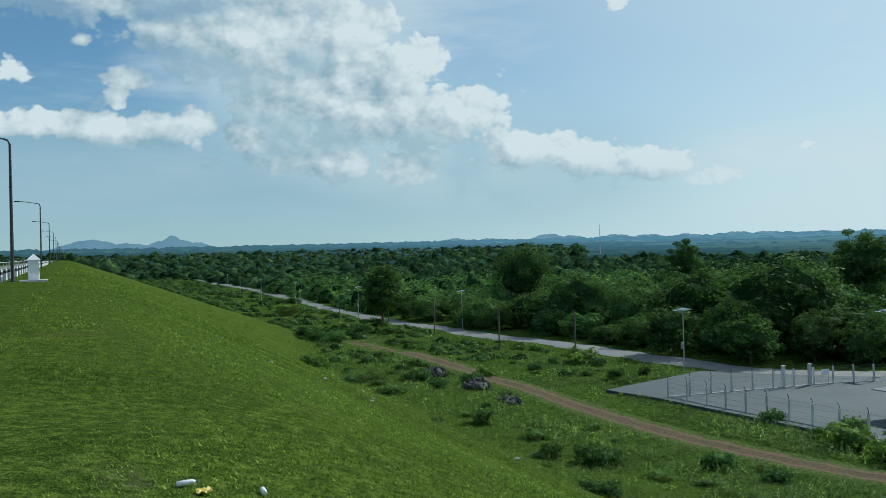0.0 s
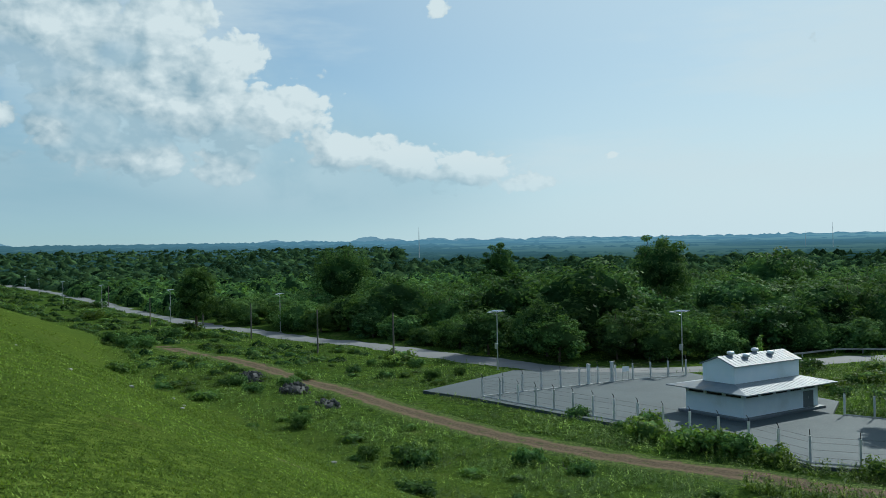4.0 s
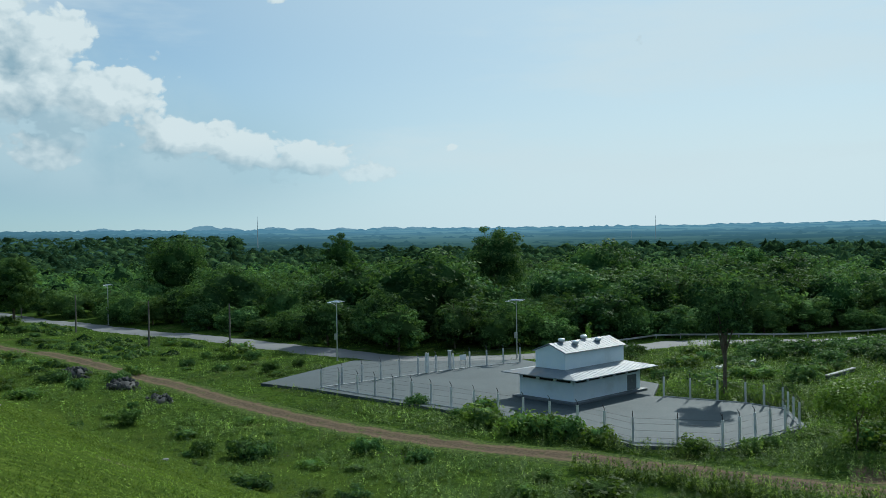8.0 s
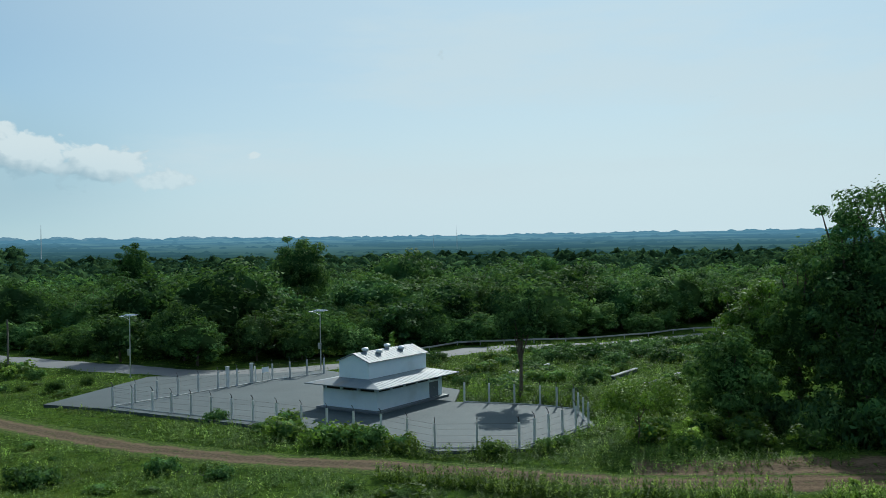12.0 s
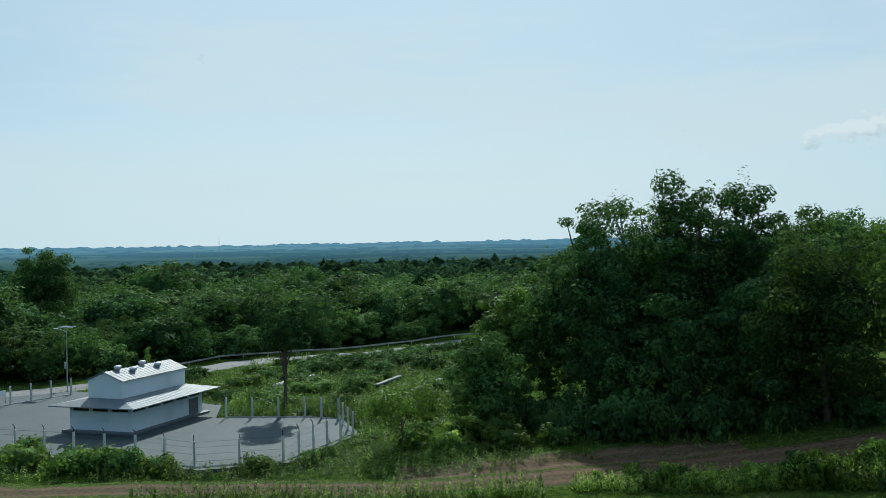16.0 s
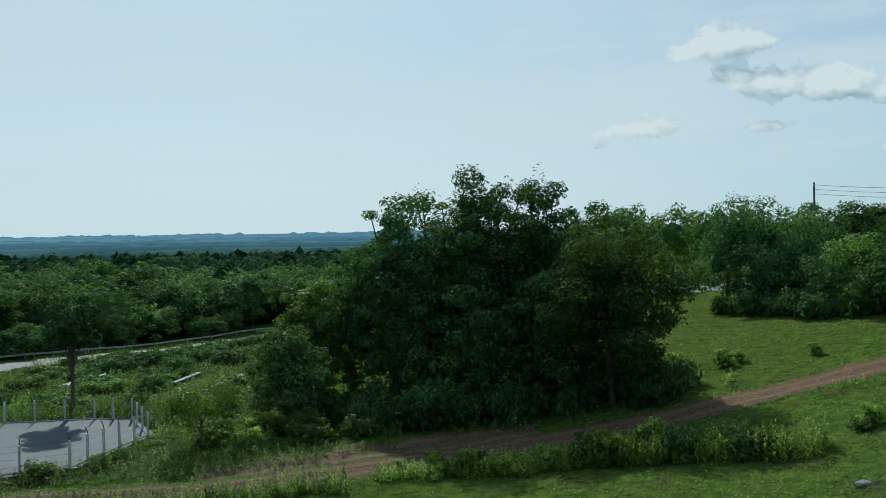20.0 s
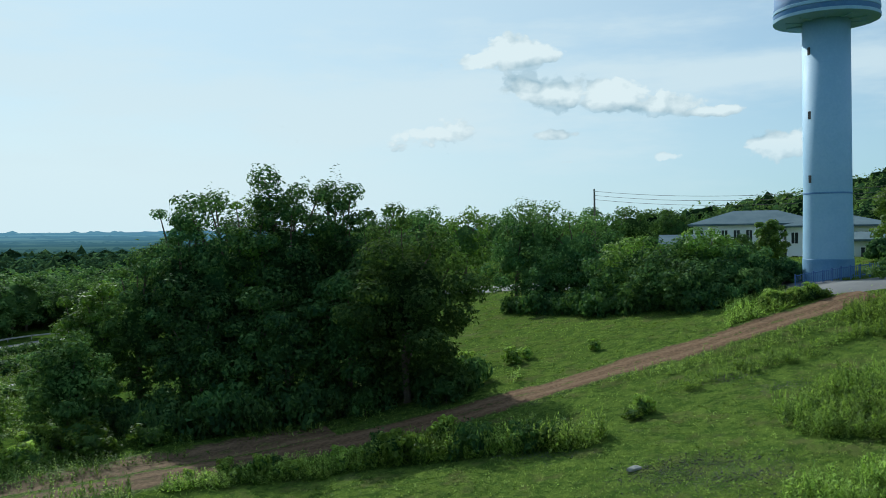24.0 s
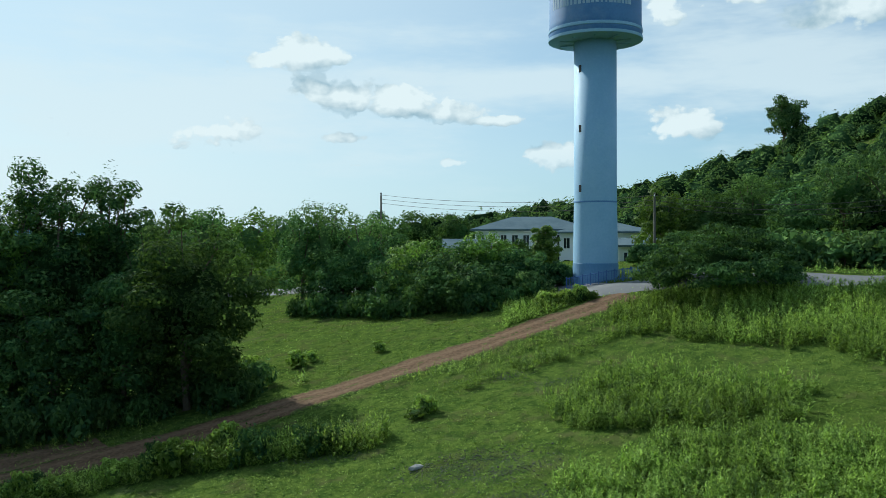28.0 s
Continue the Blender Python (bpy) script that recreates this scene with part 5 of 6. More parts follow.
def line_dist(X, Y, pts):
    """Distance from points to a polyline, and the side of it that they lie on."""
    X, Y = np.asarray(X, float), np.asarray(Y, float)
    best, side = np.full(X.shape, 1e9), np.ones(X.shape)
    for (x0, y0), (x1, y1) in zip(pts, pts[1:]):
        dx, dy = x1 - x0, y1 - y0
        t = np.clip(((X - x0) * dx + (Y - y0) * dy) / (dx * dx + dy * dy), 0, 1)
        d2 = np.hypot(X - x0 - t * dx, Y - y0 - t * dy)
        c = np.where((X - x0) * dy - (Y - y0) * dx < 0, 1.0, -1.0)
        side = np.where(d2 < best, c, side)
        best = np.minimum(best, d2)
    return best, side


def beyond_road(x, y):
    d2, c = line_dist(x, y, ROAD)
    return d2 * c


def inside(X, Y, poly, grow=0.0):
    """Which points lie inside a polygon."""
    res = np.zeros(np.shape(X), bool)
    for (x0, y0), (x1, y1) in zip(poly, poly[1:] + poly[:1]):
        hit = ((y0 > Y) != (y1 > Y)) & (X < (x1 - x0) * (Y - y0) / (y1 - y0 + 1e-9) + x0)
        res ^= hit
    if grow:
        res |= line_dist(X, Y, poly + poly[:1])[0] < grow
    return res


def lump_cloud(rng, pos, rad, tall, per, size, inner=None):
    """Far crowns as domes of leaf sprays, joined."""
    per, size = per * 2, size * 0.78
    n = len(pos)
    v = rng.normal(size=(n, per, 3))
    v[:, :, 2] = np.abs(v[:, :, 2]) - 0.25
    v /= np.linalg.norm(v, axis=2)[:, :, None]
    ph = rng.uniform(0, 6.28, (n, 1))
    k = 0.82 + 0.2 * np.sin(v[:, :, 0] * 5 + ph) * np.sin(v[:, :, 1] * 5 + ph) + 0.08 * rng.random((n, per))
    c = pos[:, None, :] + v * np.stack([rad, rad, tall], 1)[:, None, :] * k[:, :, None]
    nn = v + rng.normal(size=v.shape) * 0.35 + [0, 0, 0.3]
    nn /= np.linalg.norm(nn, axis=2)[:, :, None]
    a = np.cross(nn, rng.normal(size=v.shape))
    a /= np.linalg.norm(a, axis=2)[:, :, None]
    b = np.cross(nn, a)
    s = (size[:, None] * rng.uniform(0.6, 1.4, (n, per)))[:, :, None]
    q = np.stack([c - a * s - b * s * 0.5, c + a * s, c - a * s * 0.2 + b * s * 0.75], 2).reshape(-1, 3)
    # the leafy body of each crown under the sprays, dark with painted shade
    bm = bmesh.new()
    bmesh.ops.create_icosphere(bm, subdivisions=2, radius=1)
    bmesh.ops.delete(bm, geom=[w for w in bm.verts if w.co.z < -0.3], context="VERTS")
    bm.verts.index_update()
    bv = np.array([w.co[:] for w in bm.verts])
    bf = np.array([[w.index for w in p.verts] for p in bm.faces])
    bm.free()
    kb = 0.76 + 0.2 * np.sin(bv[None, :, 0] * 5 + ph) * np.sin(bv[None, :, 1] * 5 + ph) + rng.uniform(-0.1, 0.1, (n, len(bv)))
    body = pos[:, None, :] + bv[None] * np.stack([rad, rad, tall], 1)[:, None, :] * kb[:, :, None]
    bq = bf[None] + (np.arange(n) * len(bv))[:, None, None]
    tagged(raw("inner_canopy", body.reshape(-1, 3), bq.reshape(-1, 3), inner or M_CANOPY_DARK, smooth=True), "inner foliage of a dense green canopy, painted dark for shade", "woodland", kind="stuff")
    return q, np.arange(len(q)).reshape(-1, 3)


def plant_forest():
    rnd = random.Random(5)
    rest = []
    grid = {}
    tries = 0
    while tries < 66000:
        tries += 1
        if tries % 3:
            r, a = 95 + 860 * rnd.random() ** 1.5, radians(rnd.uniform(-27, 92))
        else:
            r, a = rnd.uniform(260, 2100), radians(rnd.uniform(-28, 9))
        x, y = r * math.sin(a), r * math.cos(a)
        if (a > radians(50) and r < 175 - 0.9 * (math.degrees(a) - 50)) or (a > radians(70) and r < 140):
            continue
        br = float(beyond_road(x, y)) if r < 700 else 99
        if br < (4.6 if a < radians(20) else 8.0):
            continue
        gap = 3.4 + r * 0.0135
        cell = (int(x // 20), int(y // 20))
        if any((x - p) ** 2 + (y - q) ** 2 < gap * gap for i in (-1, 0, 1) for j in (-1, 0, 1) for p, q in grid.get((cell[0] + i, cell[1] + j), ())):
            continue
        grid.setdefault(cell, []).append((x, y))
        rest.append((x, y, r, br, a))
    rest.sort(key=lambda e: e[2])
    near, rest = rest[:298], rest[298:]
    for k, (x, y, r, br, a_) in enumerate(near):
        edge = br < 12
        kd = rnd.choice((2, 4, 4, 5, 6)) if edge else rnd.choice((0, 1, 1, 2, 3, 3, 5, 6))
        s = rnd.uniform(0.68, 1.3) * (0.85 if edge else 1.05) * (1.25 if rnd.random() < 0.08 else 1) * (1.1 if a_ > radians(29) else 1)
        m = pose(x, y, hgt(x, y) - 0.15, 0, 0, rnd.uniform(0, 360)) @ Matrix.Diagonal((s * rnd.uniform(0.95, 1.3), s * rnd.uniform(0.95, 1.3), s, 1))
        if k < len(KINDS):
            KINDS[k].matrix_basis = m
        else:
            copy_thing(KINDS[kd], m)
    rng = np.random.RandomState(8)
    P = np.array(rest)
    tallness = (rng.uniform(3.2, 7.6, len(P)) + np.clip((P[:, 2] - 700) / 80, 0, 5)) * np.where(rng.random(len(P)) < 0.05, 1.5, 1)
    pos = np.stack([P[:, 0], P[:, 1], height(P[:, 0], P[:, 1])], 1)
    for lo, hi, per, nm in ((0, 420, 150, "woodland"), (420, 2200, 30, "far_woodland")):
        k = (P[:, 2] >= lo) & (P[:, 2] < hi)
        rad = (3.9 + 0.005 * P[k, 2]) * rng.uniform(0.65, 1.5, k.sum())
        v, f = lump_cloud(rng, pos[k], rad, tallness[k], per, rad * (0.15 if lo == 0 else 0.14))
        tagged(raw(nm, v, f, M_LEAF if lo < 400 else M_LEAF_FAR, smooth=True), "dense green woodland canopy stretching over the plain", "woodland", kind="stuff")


plant_forest()
# trees that stand out of the wood
def at(az_, r, dz=0.0):
    x, y = polar(az_, r)
    return x, y


for az_, r, top, w, mat_, sd_, lab in ((5.2, 200, 17.8, 7.4, M_LEAF_DARK, 41, "broad round dark tree rising out of the wood"), (25.3, 165, 18.0, 5.4, M_LEAF_DARK, 42, "tall open-crowned tree rising out of the wood"),
                                       (15.1, 230, 17.6, 4.6, M_LEAF, 43, "tall slim tree rising out of the wood"), (-4.0, 190, 13.5, 4.5, M_LEAF, 44, "feathery tall tree in the wood"), (40.5, 175, 13.5, 5.0, M_LEAF, 45, "broad green tree in the wood")):
    x, y = at(az_, r)
    tree(x, y, top - hgt(x, y), w, 5200, 0.32, mat_, lab, sd_, 0.25 if az_ == 25.3 else 0.1, 32, core=0.66)

# the shade tree in the yard; its backlit darkness is put into the canopy green
tree(55.4, 67.6, 11.0, 2.7, 2600, 0.2, M_CANOPY, "slim tree with bare trunk and round crown by the yard", 51, 0.5, 20, r0=0.2)

# the roadside clump
BIG = "trees of the roadside clump"
for az_, r, top_el, w, lv, mat_, sd_, base, nl in (
        (61.8, 81, 4.2, 7.2, 10000, M_LEAF_DARK, 31, 0.0, 38), (65.2, 80, 4.9, 5.6, 10000, M_LEAF_DARK, 32, 0.0, 38), (68.1, 82, 4.9, 3.8, 6000, M_LEAF_DARK, 33, 0.0, 30),
        (72.7, 71.5, 1.7, 5.6, 9500, M_LEAF, 34, 0.0, 34), (58.9, 80, 3.1, 3.4, 6000, M_LEAF_DARK, 35, 0.0, 30), (54.0, 86, -1.8, 3.2, 4000, M_LEAF_LIGHT, 36, 0.02, 20),
        (56.3, 82, 0.3, 3.2, 4200, M_LEAF, 37, 0.0, 24), (52.2, 76.5, -5.0, 3.6, 4500, M_LEAF, 38, 0.0, 20), (65.0, 73.5, -2.6, 4.4, 5000, M_LEAF_DARK, 39, 0.0, 22), (69.0, 73, -1.5, 4.4, 5000, M_LEAF_DARK, 40, 0.0, 22),
        # the light-leaved crown at 63.0 is added to stand for backlit, glowing leaves
        (60.0, 76.5, -2.2, 4.2, 5000, M_LEAF_DARK, 30, 0.0, 22), (63.0, 79, 3.3, 2.6, 2600, M_LEAF_LIGHT, 28, 0.3, 18), (71.0, 78, 2.5, 4.2, 5000, M_LEAF_DARK, 27, 0.0, 22), (52.8, 88, -2.4, 3.0, 3000, M_LEAF_LIGHT, 29, 0.0, 18)):
    x, y = at(az_, r)
    tree(x, y, EYE + r * math.tan(radians(top_el)) - hgt(x, y), w, lv, 0.24, mat_, "large dark leafy tree in a dense clump beside the track", sd_, base, nl, BIG, core=0.5)

# the sapling whose tip shows over the pump house
tree(48.65, 80.8, 6.7, 0.42, 240, 0.16, M_LEAF_LIGHT, "slim young tree standing behind the pump house", 53, 0.45, 8, r0=0.05, core=0)

# the small forked tree in front of the yard
x, y = at(46.7, 69)
tree(x, y, 5.0, 3.1, 2600, 0.17, M_LEAF_LIGHT, "small forked tree with a light spreading crown", 52, 0.42, 22, r0=0.07, core=0)

# trees and thickets on the meadow's far side
MEADOW = "trees behind the meadow"
for az_, r, top_el, w, mat_, sd_ in (
        # paler leaves put haze into the colour at 76.3, sunlight at 87.4 and 91.6
        (81.3, 107, 3.0, 5.2, M_LEAF, 61), (79.6, 108, 1.9, 3.6, M_LEAF_DARK, 62), (83.4, 105, 2.1, 4.4, M_LEAF, 63), (85.4, 101, 0.7, 4.2, M_LEAF_DARK, 64), (87.4, 96, 0.4, 4.2, M_LEAF_LIGHT, 65), (89.4, 93, 0.3, 4.2, M_LEAF_DARK, 66),
        (91.6, 91, 0.8, 3.6, M_LEAF_LIGHT, 67), (93.4, 89.5, -0.4, 3.0, M_LEAF_DARK, 68), (82.2, 103, -0.8, 4.0, M_LEAF_DARK, 69), (86.4, 96, -1.0, 4.0, M_LEAF_DARK, 70), (88.6, 90.5, -1.2, 3.6, M_LEAF_DARK, 71), (90.8, 87.5, -1.3, 3.4, M_LEAF_DARK, 72),
        (95.1, 104, 1.2, 2.0, M_LEAF_LIGHT, 73), (76.3, 150, 2.2, 5.2, M_LEAF_LIGHT, 74), (73.6, 140, 2.3, 5.0, M_LEAF, 75), (78.6, 160, 2.0, 5.0, M_LEAF_DARK, 76), (71.0, 135, 2.4, 5.0, M_LEAF_DARK, 77), (87.0, 170, 2.0, 5.0, M_LEAF, 78), (84.6, 165, 2.0, 5.0, M_LEAF, 79),
        (89.4, 178, 1.8, 4.6, M_LEAF_DARK, 80), (91.8, 185, 1.6, 4.6, M_LEAF_DARK, 81), (80.8, 150, 1.7, 5.0, M_LEAF_DARK, 82), (95.7, 90, -1.3, 2.1, M_LEAF_DARK, 83), (94.3, 87, -1.9, 2.4, M_LEAF, 84), (93.0, 97, 0.2, 2.8, M_LEAF, 85)):
    x, y = at(az_, r)
    tree(x, y, EYE + r * math.tan(radians(top_el)) - hgt(x, y), w, 2600 if r < 120 else 1700, 0.24 if r < 120 else 0.36, mat_, "leafy tree in the thicket behind the meadow", sd_, 0.0, 20, MEADOW, core=0.5)


# the wide spreading tree by the upper road
def spreading_tree():
    x, y = at(105.8, 78.5)
    h = EYE + 78.5 * math.tan(radians(1.2)) - hgt(x, y)
    rng = np.random.RandomState(90)
    lobes = []
    for i in range(90):
        a, k = i * 2.4, math.sqrt((i + 0.5) / 90)
        top = h * math.sqrt(max(0.04, 1 - 0.9 * k * k))
        z = top - rng.uniform(0, 0.5) * top * (0.4 + 0.6 * k)
        lobes.append((6.3 * k * math.cos(a), 6.3 * k * math.sin(a), max(z - 0.3, 0.5), rng.uniform(0.8, 1.4), rng.uniform(0.8, 1.4), rng.uniform(0.25, 0.45)))
    for i in range(46):
        a, k = i * 2.4 + 0.3, rng.uniform(0.72, 1.0)
        lobes.append((6.6 * k * math.cos(a), 6.6 * k * math.sin(a), rng.uniform(0.9, 2.6), rng.uniform(0.8, 1.3), rng.uniform(0.8, 1.3), rng.uniform(0.3, 0.5)))
    tree(x, y, h, 6, 13000, 0.19, M_LEAF_DARK, "wide low tree with layered feathery foliage beside the road", 91, lobes=lobes, core=0.4, r0=0.2)


spreading_tree()
RIGHT = "trees at the foot of the hill"
for az_, r, top_el, w, mat_, sd_ in (
        (102.4, 110, 3.3, 3.4, M_LEAF_LIGHT, 101), (104.8, 112, 3.2, 3.8, M_LEAF, 102), (107.4, 112, 4.2, 4.2, M_LEAF, 103), (110.2, 106, 3.4, 3.6, M_LEAF_DARK, 104), (112.8, 112, 5.2, 4.6, M_LEAF_DARK, 105),
        (115.6, 108, 5.5, 4.6, M_LEAF_DARK, 106), (101.4, 98, -0.2, 1.9, M_LEAF_DARK, 107), (109.0, 122, 4.0, 4.2, M_LEAF_DARK, 108), (114.2, 120, 5.0, 4.2, M_LEAF_DARK, 109), (118.5, 104, 5.5, 4.6, M_LEAF_DARK, 110), (103.6, 102, 0.6, 2.6, M_LEAF, 111)):
    x, y = at(az_, r)
    tree(x, y, EYE + r * math.tan(radians(top_el)) - hgt(x, y), w, 2800, 0.25, mat_, "leafy tree at the foot of the wooded hill", sd_, 0.16 if az_ > 111 else 0.04, 22, RIGHT, core=0.5)
x, y = at(109.4, 262)
tree(x, y, EYE + 262 * math.tan(radians(8.7)) - hgt(x, y), 6.0, 2600, 0.42, M_LEAF_DARK, "tall lone tree standing over the hill's canopy", 120, 0.3, 13, r0=0.5)


def hill_woods():
    rng = np.random.RandomState(15)
    n = 1150
    a, r = rng.uniform(88, 124, n), rng.uniform(108, 330, n)
    keep = r > 150 + np.clip(104 - a, 0, 20) * 2.5 - np.clip(a - 106, 0, 12) * 5
    a, r = a[keep], r[keep]
    x, y = r * np.sin(np.radians(a)), r * np.cos(np.radians(a))
    rad = rng.uniform(2.4, 5.6, len(a))
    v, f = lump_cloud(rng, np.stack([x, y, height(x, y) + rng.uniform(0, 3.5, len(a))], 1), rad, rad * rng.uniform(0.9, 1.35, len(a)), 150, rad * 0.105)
    tagged(raw("hill_woodland", v, f, M_LEAF, smooth=True), "dense green canopy covering the hillside", "woodland", kind="stuff")


hill_woods()


# ---- bushes ----
BUSH = "bushes in the rough grass"
BUSHES = []
for i, (w, h, mat_) in enumerate(((1.2, 1.5, M_LEAF), (1.5, 1.4, M_LEAF_DARK), (1.1, 1.8, M_WEED), (1.6, 1.3, M_HERB))):
    rng = np.random.RandomState(200 + i)
    lob = make_lobes(rng, h, w, 10, 0.0)
    spot = pose(30 + 3 * i, 50, hgt(30 + 3 * i, 50))
    if i == 2:
        b = thing("weed_clump", spot, "upright clump of tall bright weeds beside the track", "weed clump", "weed clumps along the track")
    else:
        b = thing("bush", spot, "low leafy bush growing in rough grass", "bush", BUSH)
    v, f = leaf_cloud(rng, lob, 340, 0.21, 0.3, 0.5)
    cr = raw("foliage", v, f, mat_, b)
    part("stem", trunk_mesh(rng, h * 0.7, lob[:5], 0.04), M_BARK, b)
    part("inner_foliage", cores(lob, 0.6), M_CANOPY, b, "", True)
    BUSHES.append(b)
bush_count = [0]


def bush(x, y, s, kind=None, tall=1.0):
    rnd = random.Random(int(x * 31 + y * 17))
    k = rnd.randrange(4) if kind is None else kind
    m = pose(x, y, hgt(x, y) - 0.05, 0, 0, rnd.uniform(0, 360)) @ Matrix.Diagonal((s, s, s * tall, 1))
    if bush_count[0] < 4:
        BUSHES[bush_count[0]].matrix_basis = m
    else:
        copy_thing(BUSHES[k], m)
    bush_count[0] += 1


for x, y, s, k in ((7.6, 65.8, 0.75, 1), (10.3, 63.6, 1.0, 1), (51.5, 43.4, 1.0, 2), (55, 40.8, 1.1, 3), (10.9, 62.4, 0.9, 1), (18.4, 61.2, 0.8, 1), (-16, 171, 1.6, 1), (-22.6, 156, 1.5, 1), (-19, 158, 1.7, 0), (-25, 160, 1.5, 1), (19.9, 104.6, 1.2, 0), (31.9, 70.8, 0.95, 3), (28, 76.6, 0.8, 1),
                   (32.4, 60.4, 1.5, 0), (33.6, 58.8, 1.55, 0), (31.2, 62.0, 1.2, 3), (33.0, 61.2, 1.1, 3), (30.0, 66.5, 1.15, 3), (29.2, 69.5, 0.9, 0), (34.8, 56.6, 0.9, 3), (39.4, 51.2, 0.8, 3), (43.2, 50.0, 0.9, 0), (45.2, 50.3, 0.8, 0), (52, 48, 1.0, 3), (55, 45.5, 1.2, 2), (57, 43.5, 1.4, 3), (54, 49, 1.3, 0),
                   (51.5, 43.4, 1.0, 3), (55, 40.8, 1.1, 3), (58, 38, 1.0, 3), (14.5, 120.5, 0.8, 0), (17.5, 119, 0.9, 2), (24, 108, 0.9, 0), (5, 110, 0.8, 3), (-1, 100, 0.8, 1), (3, 104, 0.9, 1), (-3, 107, 1.0, 1), (77.0, 18.6, 0.9, 2), (78.2, 20.4, 1.0, 0), (76.6, 14.4, 0.85, 2), (77.4, 13.2, 0.6, 2), (77, 7.3, 0.6, 2), (58, 2.4, 0.75, 2), (57.2, 2.9, 0.5, 3), (69.4, 72.5, 1.35, 1)):
    bush(x, y, s, k)


HEDGE = [(49.2, 29.6), (51.4, 26.2), (53.3, 21.5), (54.4, 16.5), (54.2, 10.5), (54.0, 5.8)]


def scatter_bushes():
    rnd = random.Random(77)
    # the ragged hedge of tall weeds on the near side of the track
    for x0, y0 in spline(HEDGE, 1.0)[:-1]:
        for off in (-0.5, 0.7):
            if rnd.random() < 0.42:
                bush(x0 + off + rnd.uniform(-0.3, 0.3), y0 + rnd.uniform(-0.3, 0.3), rnd.uniform(0.4, 0.8) * (1.25 if y0 < 19 else 0.8), rnd.choice((2, 2, 1)), rnd.uniform(1.0, 1.5))
    for i in range(34):
        az_ = 55.5 + 21.5 * i / 33 + rnd.uniform(-0.4, 0.4)
        x, y = polar(az_, 70.5 + 0.0 * i + rnd.uniform(-1.5, 6))
        if line_dist(x, y, TRACK)[0] > 4.2:
            bush(x, y, rnd.uniform(1.0, 1.7), rnd.choice((0, 1, 1)), 1.5)
    for i in range(26):
        az_ = 79.0 + 0.6 * i + rnd.uniform(-0.3, 0.3)
        x, y = polar(az_, np.interp(az_, (78.5, 80.7, 85.8, 91.2, 94.7), (105.5, 100.5, 91.5, 85.0, 85.5)) + rnd.uniform(0, 1.5))
        bush(x, y, rnd.uniform(0.9, 1.5), rnd.choice((0, 1, 1)), 1.35)
    # vines and scrub between the yard and the bend of the road
    n = 0
    while n < 92:
        x, y = rnd.uniform(52, 112), rnd.uniform(58, 106)
        if inside(x, y, YARD, 1.2) or beyond_road(x, y) > -4 or math.hypot(x, y) < 82 or math.degrees(math.atan2(x, y)) > 53 or (abs(x - 75) < 5 and abs(y - 70) < 1.5):
            continue
        bush(x, y, rnd.uniform(0.8, 1.35) * (1.2 if x > 78 else 1), 1 if x > 78 else rnd.choice((0, 0, 1, 1, 3)), 0.75)
        n += 1
    # a close row along the near edge of the road past the bend
    for x0, y0 in spline([(79, 97.8), (86, 95.6), (93, 93.0), (104, 91.3), (116, 90.9), (132, 86.0)], 1.9):
        bush(x0 + rnd.uniform(-0.5, 0.5), y0 + rnd.uniform(-0.8, 0.4), rnd.uniform(0.7, 1.0), rnd.choice((0, 1, 1)), rnd.uniform(0.75, 1.05))
    # weeds and shrubs before the tower, and the dark edge of the hill wood past the upper road
    for i in range(11):
        x, y = polar(94.8 + 0.32 * i, rnd.uniform(80.9, 81.9))
        if line_dist(x, y, TRACK)[0] > 2.6:
            bush(x, y, rnd.uniform(0.5, 0.8), rnd.choice((1, 2, 3)), rnd.uniform(0.9, 1.3))
    for i in range(24):
        x, y = polar(108.8 + 0.44 * i, rnd.uniform(91, 99))
        bush(x, y, rnd.uniform(1.3, 2.2), 1, 1.2)
    # undergrowth closing the foot of the clump beside the yard
    for i in range(20):
        x, y = polar(52.5 + 0.42 * i, rnd.uniform(75, 82))
        bush(x, y, rnd.uniform(1.0, 1.6), rnd.choice((0, 1, 1)), 1.2)
    # scattered over the belt below the dam and beyond the track
    n = 0
    while n < 112:
        s_, u_ = rnd.choice((rnd.uniform(26, 45), rnd.uniform(53, 70))), 30 + 260 * rnd.random() ** 1.7
        x, y = xy(s_, u_)
        if s_ < 28 + 0.17 * min(max(u_ - 105, 0), 65) or inside(x, y, YARD, 2.0) or line_dist(x, y, TRACK)[0] < 3.4 or line_dist(x, y, ROAD)[0] < 4.5:
            continue
        bush(x, y, rnd.choice((0.3, 0.4, 0.5, 0.6, 0.95)) * rnd.uniform(0.75, 1.25) * (1 + u_ / 300), rnd.choice((0, 1, 3, 3, 3)), rnd.uniform(0.6, 0.95))
        n += 1


scatter_bushes()


